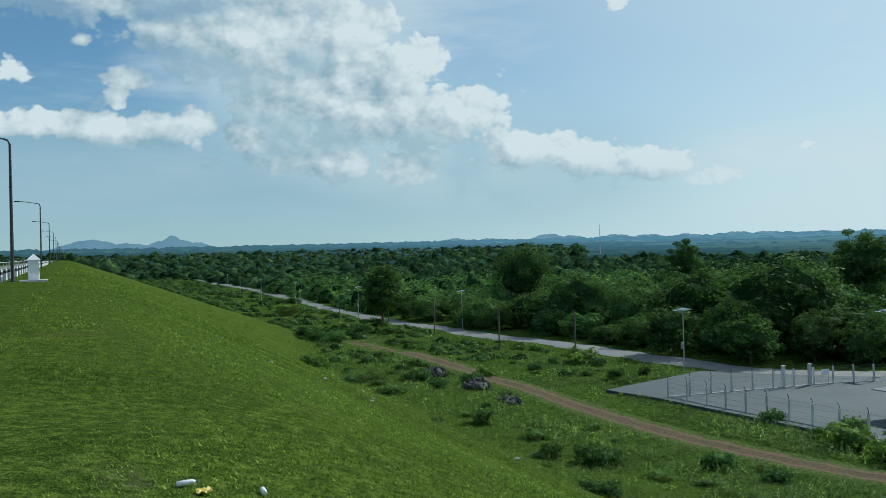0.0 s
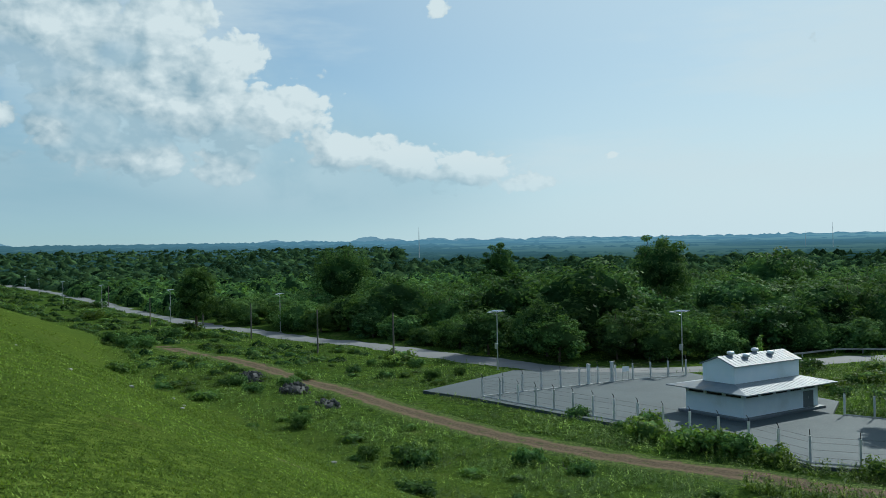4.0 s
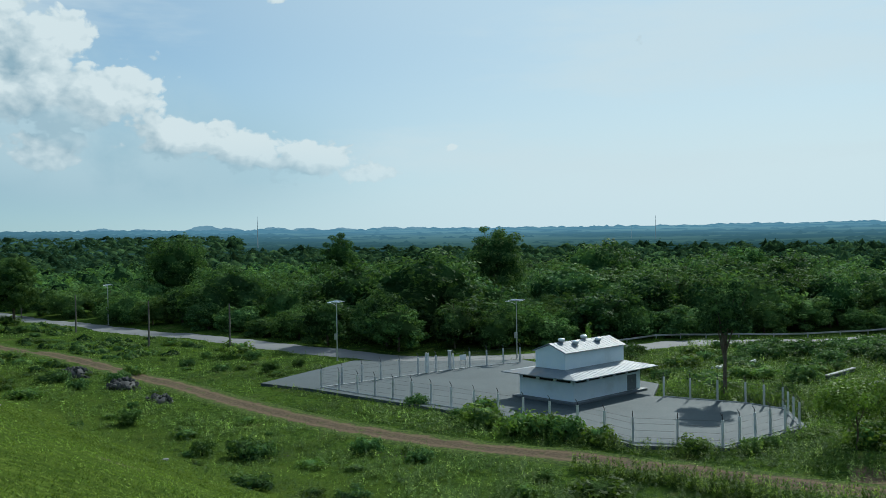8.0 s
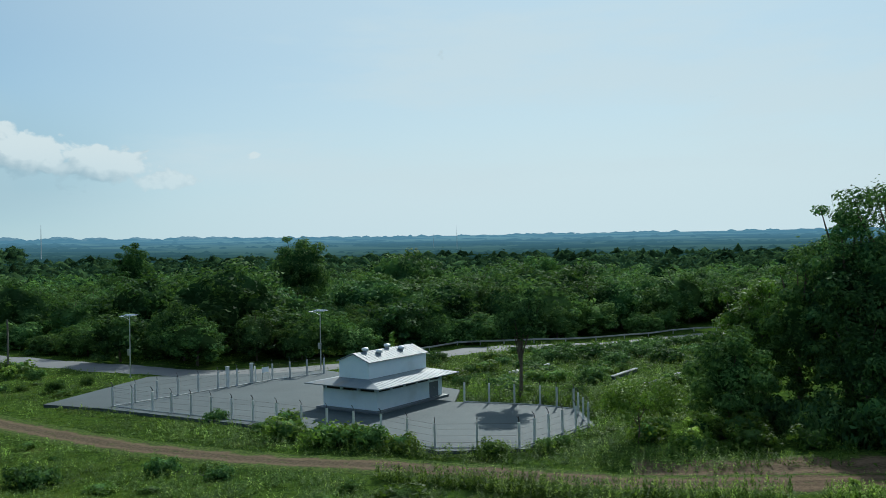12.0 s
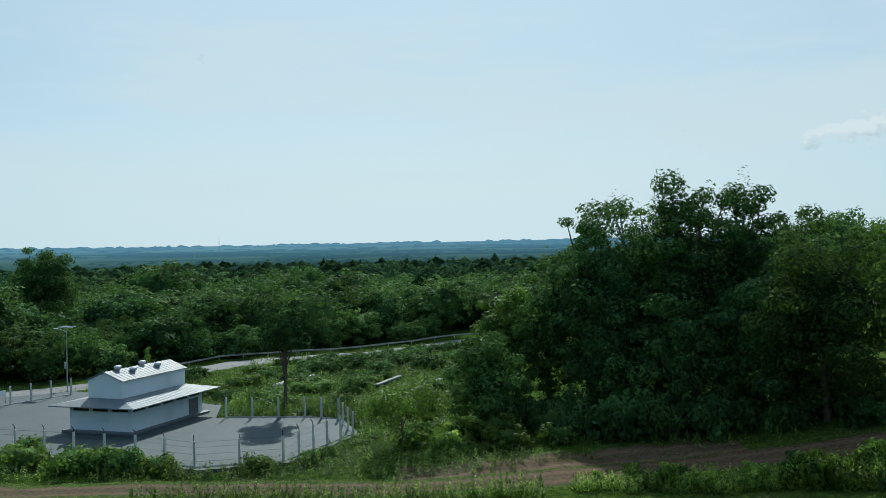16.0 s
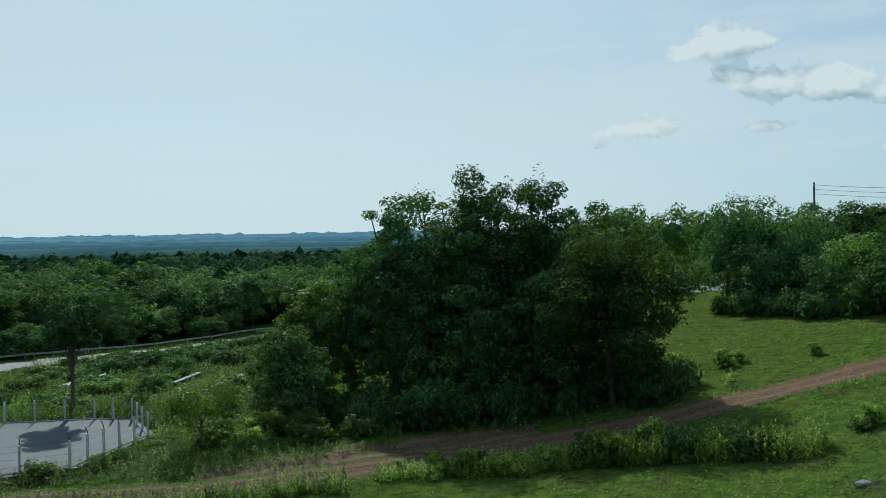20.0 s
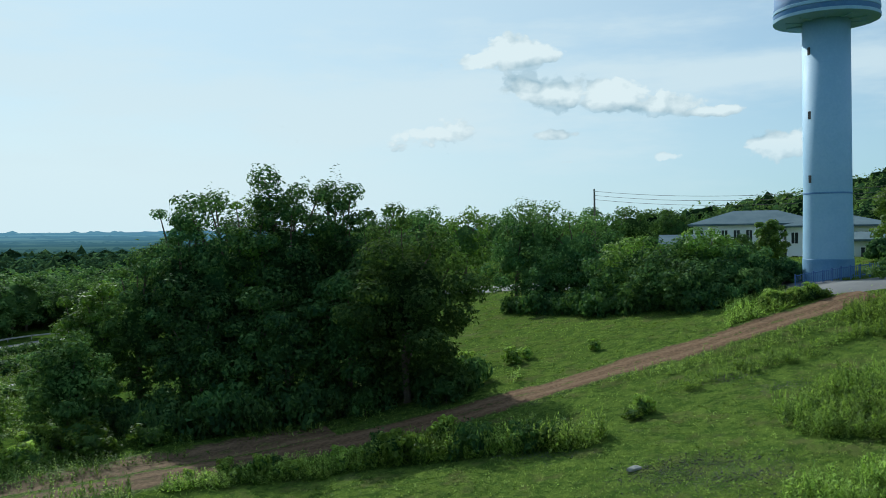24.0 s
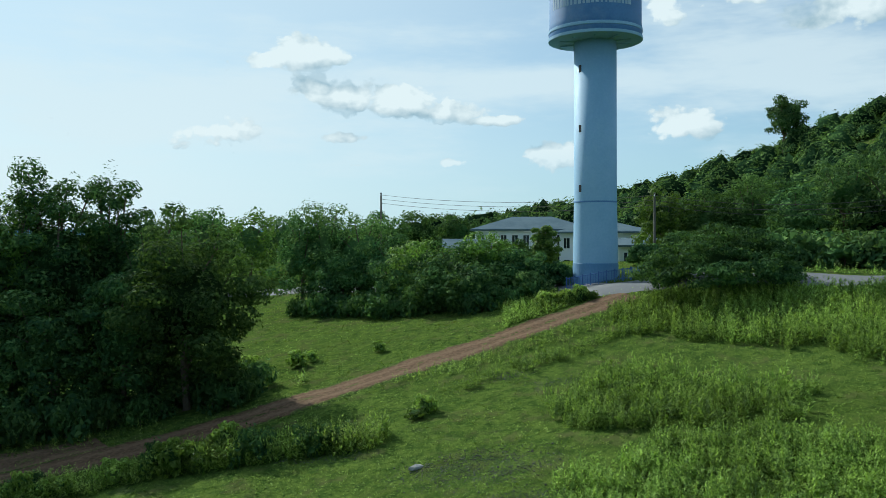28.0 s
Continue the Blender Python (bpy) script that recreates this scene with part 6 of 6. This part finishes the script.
def belt_scrub():
    """Low scrub on the far stretch between the dam and the road."""
    rng = np.random.RandomState(61)
    n = 5200
    u_ = 110 * (850 / 110) ** rng.random(n)
    s_ = rng.uniform(32, 92, n) + np.clip((u_ - 105) / 6, 0, 9)
    x, y = xy(s_, u_)
    thick = 0.7 * wobble(x, y, 26.0, 62) + 0.6 * wobble(x, y, 9.0, 63)
    d_, side = line_dist(x, y, ROAD)
    keep = (thick > 0.05) & (side < 0) & (d_ > 5) & (line_dist(x, y, TRACK)[0] > 3.5)
    x, y, u_ = x[keep], y[keep], u_[keep]
    rad = rng.uniform(0.5, 1.5, len(x)) * (0.8 + u_ / 500)
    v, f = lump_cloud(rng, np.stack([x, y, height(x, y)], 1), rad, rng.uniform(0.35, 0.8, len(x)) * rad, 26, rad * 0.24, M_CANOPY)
    tagged(raw("scrub", v, f, M_HERB), "low green scrub growing over the flat below the dam", "scrub", kind="stuff")


belt_scrub()


# ---- weeds and grass ----
def weed_protos(rng, count, leaves, leaf):
    """Upright weeds one metre tall: leaves round a stem, smaller towards the tip."""
    out_ = []
    for _ in range(count):
        hh = rng.uniform(0.08, 1.0, leaves)
        a = rng.uniform(0, 6.28, leaves)
        rr = (0.30 * (1 - hh) + 0.05) * rng.uniform(0.4, 1.1, leaves)
        c = np.stack([rr * np.cos(a), rr * np.sin(a), hh], 1)
        d = np.stack([np.cos(a), np.sin(a), rng.uniform(-0.2, 1.2, leaves)], 1)
        d /= np.linalg.norm(d, axis=1)[:, None]
        side = np.stack([-np.sin(a), np.cos(a), rng.uniform(-0.3, 0.3, leaves)], 1)
        s = (leaf * (1.15 - 0.6 * hh) * rng.uniform(0.7, 1.3, leaves))[:, None]
        out_.append(np.stack([c - d * s - side * s * 0.38, c + d * s, c - d * s * 0.2 + side * s * 0.5], 1))
    return out_


def scatter_weeds(name, pts, tall, seed, label, leaves=15, leaf=0.13, material=None):
    rng = np.random.RandomState(seed)
    protos = weed_protos(rng, 6, leaves, leaf)
    pick = rng.randint(0, 6, len(pts))
    allv = []
    z = height(pts[:, 0], pts[:, 1])
    for k in range(6):
        q = pick == k
        m = q.sum()
        a = rng.uniform(0, 6.28, m)
        t = tall[q]
        w = np.sqrt(t) * rng.uniform(0.6, 1.05, m)
        v = protos[k].reshape(1, -1, 3)
        X = (v[:, :, 0] * np.cos(a)[:, None] - v[:, :, 1] * np.sin(a)[:, None]) * w[:, None] + pts[q, 0][:, None]
        Y = (v[:, :, 0] * np.sin(a)[:, None] + v[:, :, 1] * np.cos(a)[:, None]) * w[:, None] + pts[q, 1][:, None]
        Z = v[:, :, 2] * t[:, None] + z[q][:, None]
        allv.append(np.stack([X, Y, Z], -1).reshape(-1, 3))
    v = np.concatenate(allv)
    return tagged(raw(name, v, np.arange(len(v)).reshape(-1, 3), material or M_WEED), label, "weeds", kind="stuff")


# the lush stands of weeds in the field, and how lush
STANDS = [([(75.5, -12.0), (69.5, -12.6), (65.5, -15.4), (62.8, -18.0), (59.3, -23.2), (54.6, -25.3), (53, -36), (68, -36), (72, -25), (76, -17.5)], 0.75),
          ([(60.4, -10.9), (56.5, -6.2), (52.6, -4.4), (48.6, -10.3), (46.8, -17.5), (51.5, -19.5), (55.5, -15.0), (59.5, -13.5)], 0.62),
          ([(42.3, -4.0), (46.0, -10.4), (45.0, -16.0), (43.0, -19.8), (36, -21), (33, -13), (36, -6)], 0.5),
          ([(70.0, -12.0), (66.2, -5.4), (62.6, 1.0), (61.6, 0.4), (64.6, -6.4), (68.6, -13.0)], 0.4)]


def all_weeds():
    rng = np.random.RandomState(33)
    n = 420000
    a = np.radians(rng.uniform(-24, 118, n))
    r = np.exp(rng.uniform(np.log(34), np.log(240), n))
    x, y = r * np.sin(a), r * np.cos(a)
    s, u = su(x, y)
    dt, side = line_dist(x, y, TRACK)
    dr, rs = line_dist(x, y, ROAD)
    beyond = dr * rs
    dh, _ = line_dist(x, y, HIGH_ROAD)
    yard = inside(x, y, YARD, 0.3)
    free = (dt > 2.3) & (dr > 3.6) & (dh > 3.2) & ~yard
    c1, c2, c3 = wobble(x, y, 6.5, 21), wobble(x, y, 22.0, 22), wobble(x, y, 2.6, 23)
    az_ = np.degrees(a)
    west = az_ < 47
    belt = free & west & (s > 28 + 11 * np.clip((u - 105) / 65, 0, 1) + 1.5 * c2) & (side < 0)
    over = free & west & (side > 0) & (beyond < 0)
    front = free & (side > 0) & (az_ > 16) & (az_ < 54) & (dt < 9) & (r < 82)
    dg, _ = line_dist(x, y, HEDGE)
    bank = free & (dg < 1.5 + 0.3 * c3)
    hedge = free & (side < 0) & (az_ > 30) & (az_ < 82) & (az_ < 56) & (dt > 2.5) & (dt < 4.4 + 0.9 * c1)
    toe = free & (side < 0) & (az_ > 18) & (az_ < 50) & (s > 30) & (dt > 2.5)
    field = free & (az_ > 88 + 5 * c2 + 2 * c3) & (r > 42) & (side < 0) & (0.6 * c1 + 0.5 * c2 + 0.35 * c3 > 0.1 - 0.022 * (az_ - 96))
    scrub = free & (az_ > 33) & (az_ < 54) & (r > 78) & (beyond < -4) & (side > 0)
    under = free & (az_ > 52) & (az_ < 80) & (side > 0) & (dt > 4.0) & (dt < 10) & (c1 > 0.1)
    verge = free & (az_ > 80) & (side > 0) & (dt < 4.5) & (r > 84)
    dy, _ = line_dist(x, y, YARD + YARD[:1])
    yard_rim = free & (dy < 1.7 + 0.4 * c3) & (r < 76) & (az_ < 50)
    yard_back = free & (az_ > 36) & (az_ < 50) & (line_dist(x, y, [(55.9, 60.3), (54.6, 64.0), (49.4, 70.4), (54.0, 76.0)])[0] < 3.5)
    road_rim = free & (az_ > 37) & (az_ < 58) & (beyond < 0) & (dr < 5.6)
    verge2 = free & (side > 0) & (az_ > 92.5) & (az_ < 100.2) & (r > 76) & (r < 86)
    rim = free & (az_ > 87) & (dh > 3.0) & (dh < 8) & (r < 86)
    lip = free & (az_ > 82 + 3 * c3) & (side < 0) & (dt < 5.5) & (r > 66)
    edge = (dt > 1.75) & (dt < 2.7) & ~yard
    slope = free & west & (s < 28 + 11 * np.clip((u - 105) / 65, 0, 1)) & (s > 1) & (r < 200)
    cover_ = free & (az_ > 64 + 4 * c3) & (r > 40) & (r < 110)
    roll = rng.random(n)
    dens, tall = np.zeros(n), np.zeros(n)
    for zone, dn, h0, h1 in ((belt, np.clip((s - 26) / 12, 0.2, 1) * (0.2 + 0.5 * (0.7 * c1 + 0.5 * c3 > 0.0)), 0.12, 0.9), (over, 0.16 + 0.4 * (0.7 * c1 + 0.5 * c3 > 0.1), 0.12, 0.85), (front, 0.4, 0.45, 1.2), (hedge, 1.0, 0.7, 1.6), (bank, 1.5, 0.5, np.where(y < 20, 2.2, 1.4)), (verge2, 1.1, 0.6, 1.4), (yard_rim, 1.0, 0.4, 1.3), (yard_back, 0.8, 0.8, 2.0), (road_rim, 1.3, 0.9, 1.6), (toe, 0.16 + 0.3 * (c1 > 0), 0.3, 1.0),
                             (field, 0.10, 0.12, 0.4), (scrub, 0.3, 0.5, 1.2), (under, 0.3, 0.4, 1.1), (verge, 0.35, 0.4, 1.1), (rim, 0.8, 0.6, 1.3), (edge, 0.5, 0.1, 0.3), (cover_, 0.16 + 0.12 * (c3 > 0), 0.06, 0.2), (lip, 0.5, 0.4, 1.0), (slope, 0.03 + 0.06 * (c3 > 0.5), 0.05, 0.22)):
        d_ = np.broadcast_to(dn, (n,)) * np.clip(r / 75.0, 0.55, 1.6) * np.clip(170.0 / r, 0.3, 1)
        use = zone & (d_ > dens)
        dens = np.where(use, d_, dens)
        tall = np.where(use, h0 + (h1 - h0) * rng.random(n) ** 1.3 * (0.75 + 0.25 * np.clip(c1, -1, 1)), tall)
    k = roll < dens
    east = az_ + 6 * c3 > 78
    pale = rng.random(n) < np.where(east, 0.75, np.where(scrub, 0.06, np.where(bank, 0.7, np.where(hedge, 0.3, np.where(az_ > 56, 0.4, 0.14)))))
    # the tall stands of the field, packed close with clear gaps between
    fn = 90000
    fa, fr = np.radians(rng.uniform(84, 120, fn)), np.exp(rng.uniform(np.log(34), np.log(88), fn))
    fx, fy = fr * np.sin(fa), fr * np.cos(fa)
    ft, fs = line_dist(fx, fy, TRACK)
    fh, _ = line_dist(fx, fy, HIGH_ROAD)
    jx, jy = fx + 1.1 * wobble(fx, fy, 3.5, 41) + 0.5 * wobble(fx, fy, 1.2, 45), fy + 1.1 * wobble(fx, fy, 3.5, 42) + 0.5 * wobble(fx, fy, 1.2, 46)
    stand = 0.45 * wobble(fx, fy, 2.4, 47) + 0.3 * wobble(fx, fy, 8.0, 43) - 0.62
    for poly, lush in STANDS:
        stand = np.where(inside(jx, jy, poly), np.maximum(stand, lush + 0.35 * wobble(fx, fy, 2.2, 44)), stand)
    fk = (ft > 2.6) & (fs < 0) & (fh > 3.4) & (stand > 0.12) & (rng.random(fn) < np.clip(0.1 + 0.5 * stand, 0.12, 0.5))
    tall_f = (0.35 + 0.85 * np.clip(stand, 0, 0.9)) * rng.uniform(0.55, 1.45, fn)
    light = rng.random(fn) < 0.72
    for nm, sel, mt in (("field_weeds", fk & light, M_WEED), ("field_weeds", fk & ~light, M_HERB)):
        scatter_weeds(nm, np.stack([fx[sel], fy[sel]], 1), tall_f[sel], 44, "stands of tall bright green weeds in the field", 18, 0.155, mt)
    for nm, sel, mt in (("weeds", k & pale, M_WEED), ("herbs", k & ~pale, M_HERB)):
        for near in (True, False):
            q = sel & ((r < 72) == near)
            scatter_weeds(nm, np.stack([x[q], y[q]], 1), tall[q], 34, "tall green weeds and rough herbs round the track", 16 if near else 11, 0.14 if near else 0.19, mt)


all_weeds()


def grass_tufts():
    rng = np.random.RandomState(55)
    n = 150000
    a = np.radians(rng.uniform(-30, 118, n))
    r = np.exp(rng.uniform(np.log(5.0), np.log(150), n))
    x, y = r * np.sin(a), r * np.cos(a)
    keep = (line_dist(x, y, TRACK)[0] > 2.1) & ~inside(x, y, YARD, 0.2) & (line_dist(x, y, HIGH_ROAD)[0] > 3.3) & (line_dist(x, y, ROAD)[0] > 3.3)
    s, u = su(x, y)
    keep &= s > -1.2
    x, y, r = x[keep], y[keep], r[keep]
    n = len(x)
    z = height(x, y)
    k = 4
    ang = rng.uniform(0, 6.28, (n, k))
    lean = rng.uniform(0.2, 1.1, (n, k))
    size = (0.016 + 0.0012 * r)[:, None] * rng.uniform(0.7, 1.6, (n, k)) * (1 + 0.3 * wobble(x, y, 4.0, 9))[:, None]
    wd = size * 0.3
    bx, by = x[:, None] + rng.normal(0, 0.8, (n, k)) * size, y[:, None] + rng.normal(0, 0.8, (n, k)) * size
    zz = np.repeat(z[:, None], k, 1) - 0.01
    ca, sa = np.cos(ang), np.sin(ang)
    p0 = np.stack([bx - sa * wd, by + ca * wd, zz], -1)
    p1 = np.stack([bx + sa * wd, by - ca * wd, zz], -1)
    p2 = np.stack([bx + ca * lean * size, by + sa * lean * size, zz + size * rng.uniform(0.3, 0.9, (n, k))], -1)
    v = np.stack([p0, p1, p2], 2).reshape(-1, 3)
    tagged(raw("grass", v, np.arange(len(v)).reshape(-1, 3), M_GRASS), "short green grass on the dam slope and meadow", "grass", kind="stuff")


grass_tufts()


# ---- heaps, stones, litter ----
def rock_mesh(seed, r):
    bm = bmesh.new()
    bmesh.ops.create_icosphere(bm, subdivisions=1, radius=r)
    for v in bm.verts:
        v.co *= 1 + 0.45 * noise.noise(v.co * 1.7 / r + Vector((seed * 3.1, seed, 0)))
    bmesh.ops.scale(bm, vec=(1, 0.8, 0.62), verts=bm.verts)
    return bm


ROCKS = [part("rock", rock_mesh(i, 0.3), M_ROCK) for i in range(4)]
rock_data = [o.data for o in ROCKS]
for o in ROCKS:
    bpy.data.objects.remove(o)


def heap(x, y, w, l, h, turn, label, stones=46, name="rubble_heap"):
    rnd = random.Random(int(x * 10 + y))
    z = hgt(x, y)
    t = thing(name, pose(x, y, z, 0, 0, turn), label, "heap", "rubble heaps below the dam")
    bm = bmesh.new()
    bmesh.ops.create_uvsphere(bm, u_segments=16, v_segments=8, radius=1)
    for v in bm.verts:
        k = 0.85 + 0.25 * noise.noise(v.co * 2.2 + Vector((x, y, 0)))
        v.co = Vector((v.co.x * w * k, v.co.y * l * k, v.co.z * h * k))
    part("mound", bm, M_ROCK, t, "", True)
    for i in range(stones):
        a, f = rnd.uniform(0, 6.28), math.sqrt(rnd.random())
        o = new("rock", rock_data[i % 4])
        o.parent = t
        s = rnd.uniform(0.45, 1.15)
        o.matrix_basis = pose(w * f * math.cos(a), l * f * math.sin(a), h * 0.92 * math.sqrt(max(0, 1 - f * f)), rnd.uniform(0, 360), rnd.uniform(0, 360), 0) @ Matrix.Scale(s, 4)


heap(-1.4, 110.5, 1.7, 3.0, 1.0, 20, "heap of broken dark rock half covered by weeds")
heap(3.4, 98.4, 1.5, 2.6, 1.0, 15, "heap of broken dark rock beside the track")
heap(6.4, 88.6, 1.2, 2.2, 0.5, 15, "low spread of broken rock in the grass", 30)
heap(57.5, 44.5, 1.2, 1.6, 0.6, 30, "low heap of grey rubble among the bushes", 24)


def patch(x, y, w, l, turn, label, n, seed):
    """Loose gravel lying on the turf."""
    rng = np.random.RandomState(seed)
    bm = bmesh.new()
    bmesh.ops.create_uvsphere(bm, u_segments=4, v_segments=2, radius=1)
    bmesh.ops.triangulate(bm, faces=bm.faces)
    for w_ in bm.verts:
        w_.co = Vector((w_.co.x * (1 + 0.25 * math.sin(5 * w_.index)), w_.co.y * 0.85, w_.co.z * 0.65))
    bv = np.array([v.co[:] for v in bm.verts])
    bf = np.array([[v.index for v in f.verts] for f in bm.faces])
    bm.free()
    a, f = rng.uniform(0, 6.28, n), np.sqrt(rng.random(n)) * (0.75 + 0.25 * np.sin(3 * rng.uniform(0, 6.28, n)))
    c, s = math.cos(radians(turn)), math.sin(radians(turn))
    lx, ly = w * f * np.cos(a), l * f * np.sin(a)
    px, py = x + lx * c - ly * s, y + lx * s + ly * c
    sz = rng.uniform(0.012, 0.045, n) * np.where(rng.random(n) < 0.06, 2.0, 1)
    pos = np.stack([px, py, height(px, py) + sz * 0.3], 1)
    th = rng.uniform(0, 6.28, n)
    R = np.stack([np.stack([np.cos(th), -np.sin(th), 0 * th], 1), np.stack([np.sin(th), np.cos(th), 0 * th], 1), np.stack([0 * th, 0 * th, 1 + 0 * th], 1)], 1)
    V = np.einsum("nij,kj->nki", R, bv) * sz[:, None, None] + pos[:, None, :]
    F = bf[None] + (np.arange(n) * len(bv))[:, None, None]
    tagged(raw("gravel", V.reshape(-1, 3), F.reshape(-1, 3), M_GRAVEL), label, "gravel", kind="stuff")


patch(47.0, -1.0, 3.2, 5.6, -8, "grey gravel spread thinly over the grass", 3600, 1)
patch(41.5, -2.5, 2.4, 4.5, -8, "grey gravel spread thinly over the grass", 2400, 2)
patch(63, -3.2, 1.6, 2.2, 0, "small patch of dark broken stone", 380, 3)
patch(60, -6.3, 1.4, 2.6, 0, "small patch of dark broken stone", 380, 4)
patch(53, 8.5, 2.2, 4.0, -20, "bare stony patch beside the weeds", 600, 5)
patch(12, 64, 2.2, 2.4, 0, "grey rubble strewn in the rough grass", 380, 6)
patch(20.5, 59.5, 2.0, 1.6, 0, "grey rubble strewn in the rough grass", 300, 7)

for x, y, s, mat_, lab in ((48.2, 2.4, 1.2, M_STONE, "pale flat boulder lying on the gravel"), (-11.8, 134, 1.6, M_CLAY, "red clay lump beside the track"), (58, 42, 0.7, M_STONE, "pale stone beside the track"),
                           (-7.2, 76, 0.6, M_STONE, "pale stone in the grass of the slope"), (4.6, 60, 0.7, M_STONE, "pale stone in the rough grass"), (-6, 44, 0.5, M_STONE, "pale stone on the grass slope")):
    o = new("boulder", rock_data[1].copy())
    o.data.materials.clear()
    o.data.materials.append(mat_)
    o.matrix_basis = pose(x, y, hgt(x, y) + 0.04, 0, 0, x * 40 % 360) @ Matrix.Diagonal((s * 1.4, s, s * 0.9, 1))
    tagged(o, lab, "stone")


# ---- litter on the slope ----
def bottle(x, y, turn, mat_, lab):
    t = thing("plastic_bottle", pose(x, y, hgt(x, y) + 0.03, 0, 90, turn) @ Matrix.Scale(0.62, 4), lab, "bottle", "litter on the slope")
    part("body", lathe([(0.02, -0.11), (0.034, -0.10), (0.034, 0.03), (0.03, 0.05), (0.034, 0.07), (0.014, 0.12)], 12), mat_, t, "", True)
    part("cap", lathe([(0.016, 0.12), (0.016, 0.145)], 10), M_BLUE, t, "blue screw cap")


bottle(-1.92, 6.5, 35, M_PLASTIC, "crumpled clear plastic bottle lying in the grass")
bottle(-1.38, 6.62, 110, M_PLASTIC, "pale plastic bottle lying in the grass")
x, y = -1.74, 6.33
t = thing("food_wrapper", pose(x, y, hgt(x, y) + 0.03, 0, 0, 20), "crumpled yellow wrapper lying in the grass", "wrapper", "litter on the slope")
bm = bmesh.new()
bmesh.ops.create_grid(bm, x_segments=6, y_segments=5, size=0.055)
for v in bm.verts:
    v.co.z = 0.03 * noise.noise(v.co * 40)
part("sheet", bm, M_YELLOW, t).modifiers.new("thickness", "SOLIDIFY").thickness = 0.004
for x, y, s in ((-5.7, 29.0, 0.32), (-4.6, 55.4, 0.45), (-9.0, 36.0, 0.25), (-3.2, 38.0, 0.3)):
    o = new("boulder", rock_data[2].copy())
    o.data.materials.clear()
    o.data.materials.append(M_STONE)
    o.matrix_basis = pose(x, y, hgt(x, y) + 0.03, 0, 0, x * 50 % 360) @ Matrix.Diagonal((s * 1.3, s, s * 0.8, 1))
    tagged(o, "small pale stone lying on the grass slope", "stone", "stones on the slope")
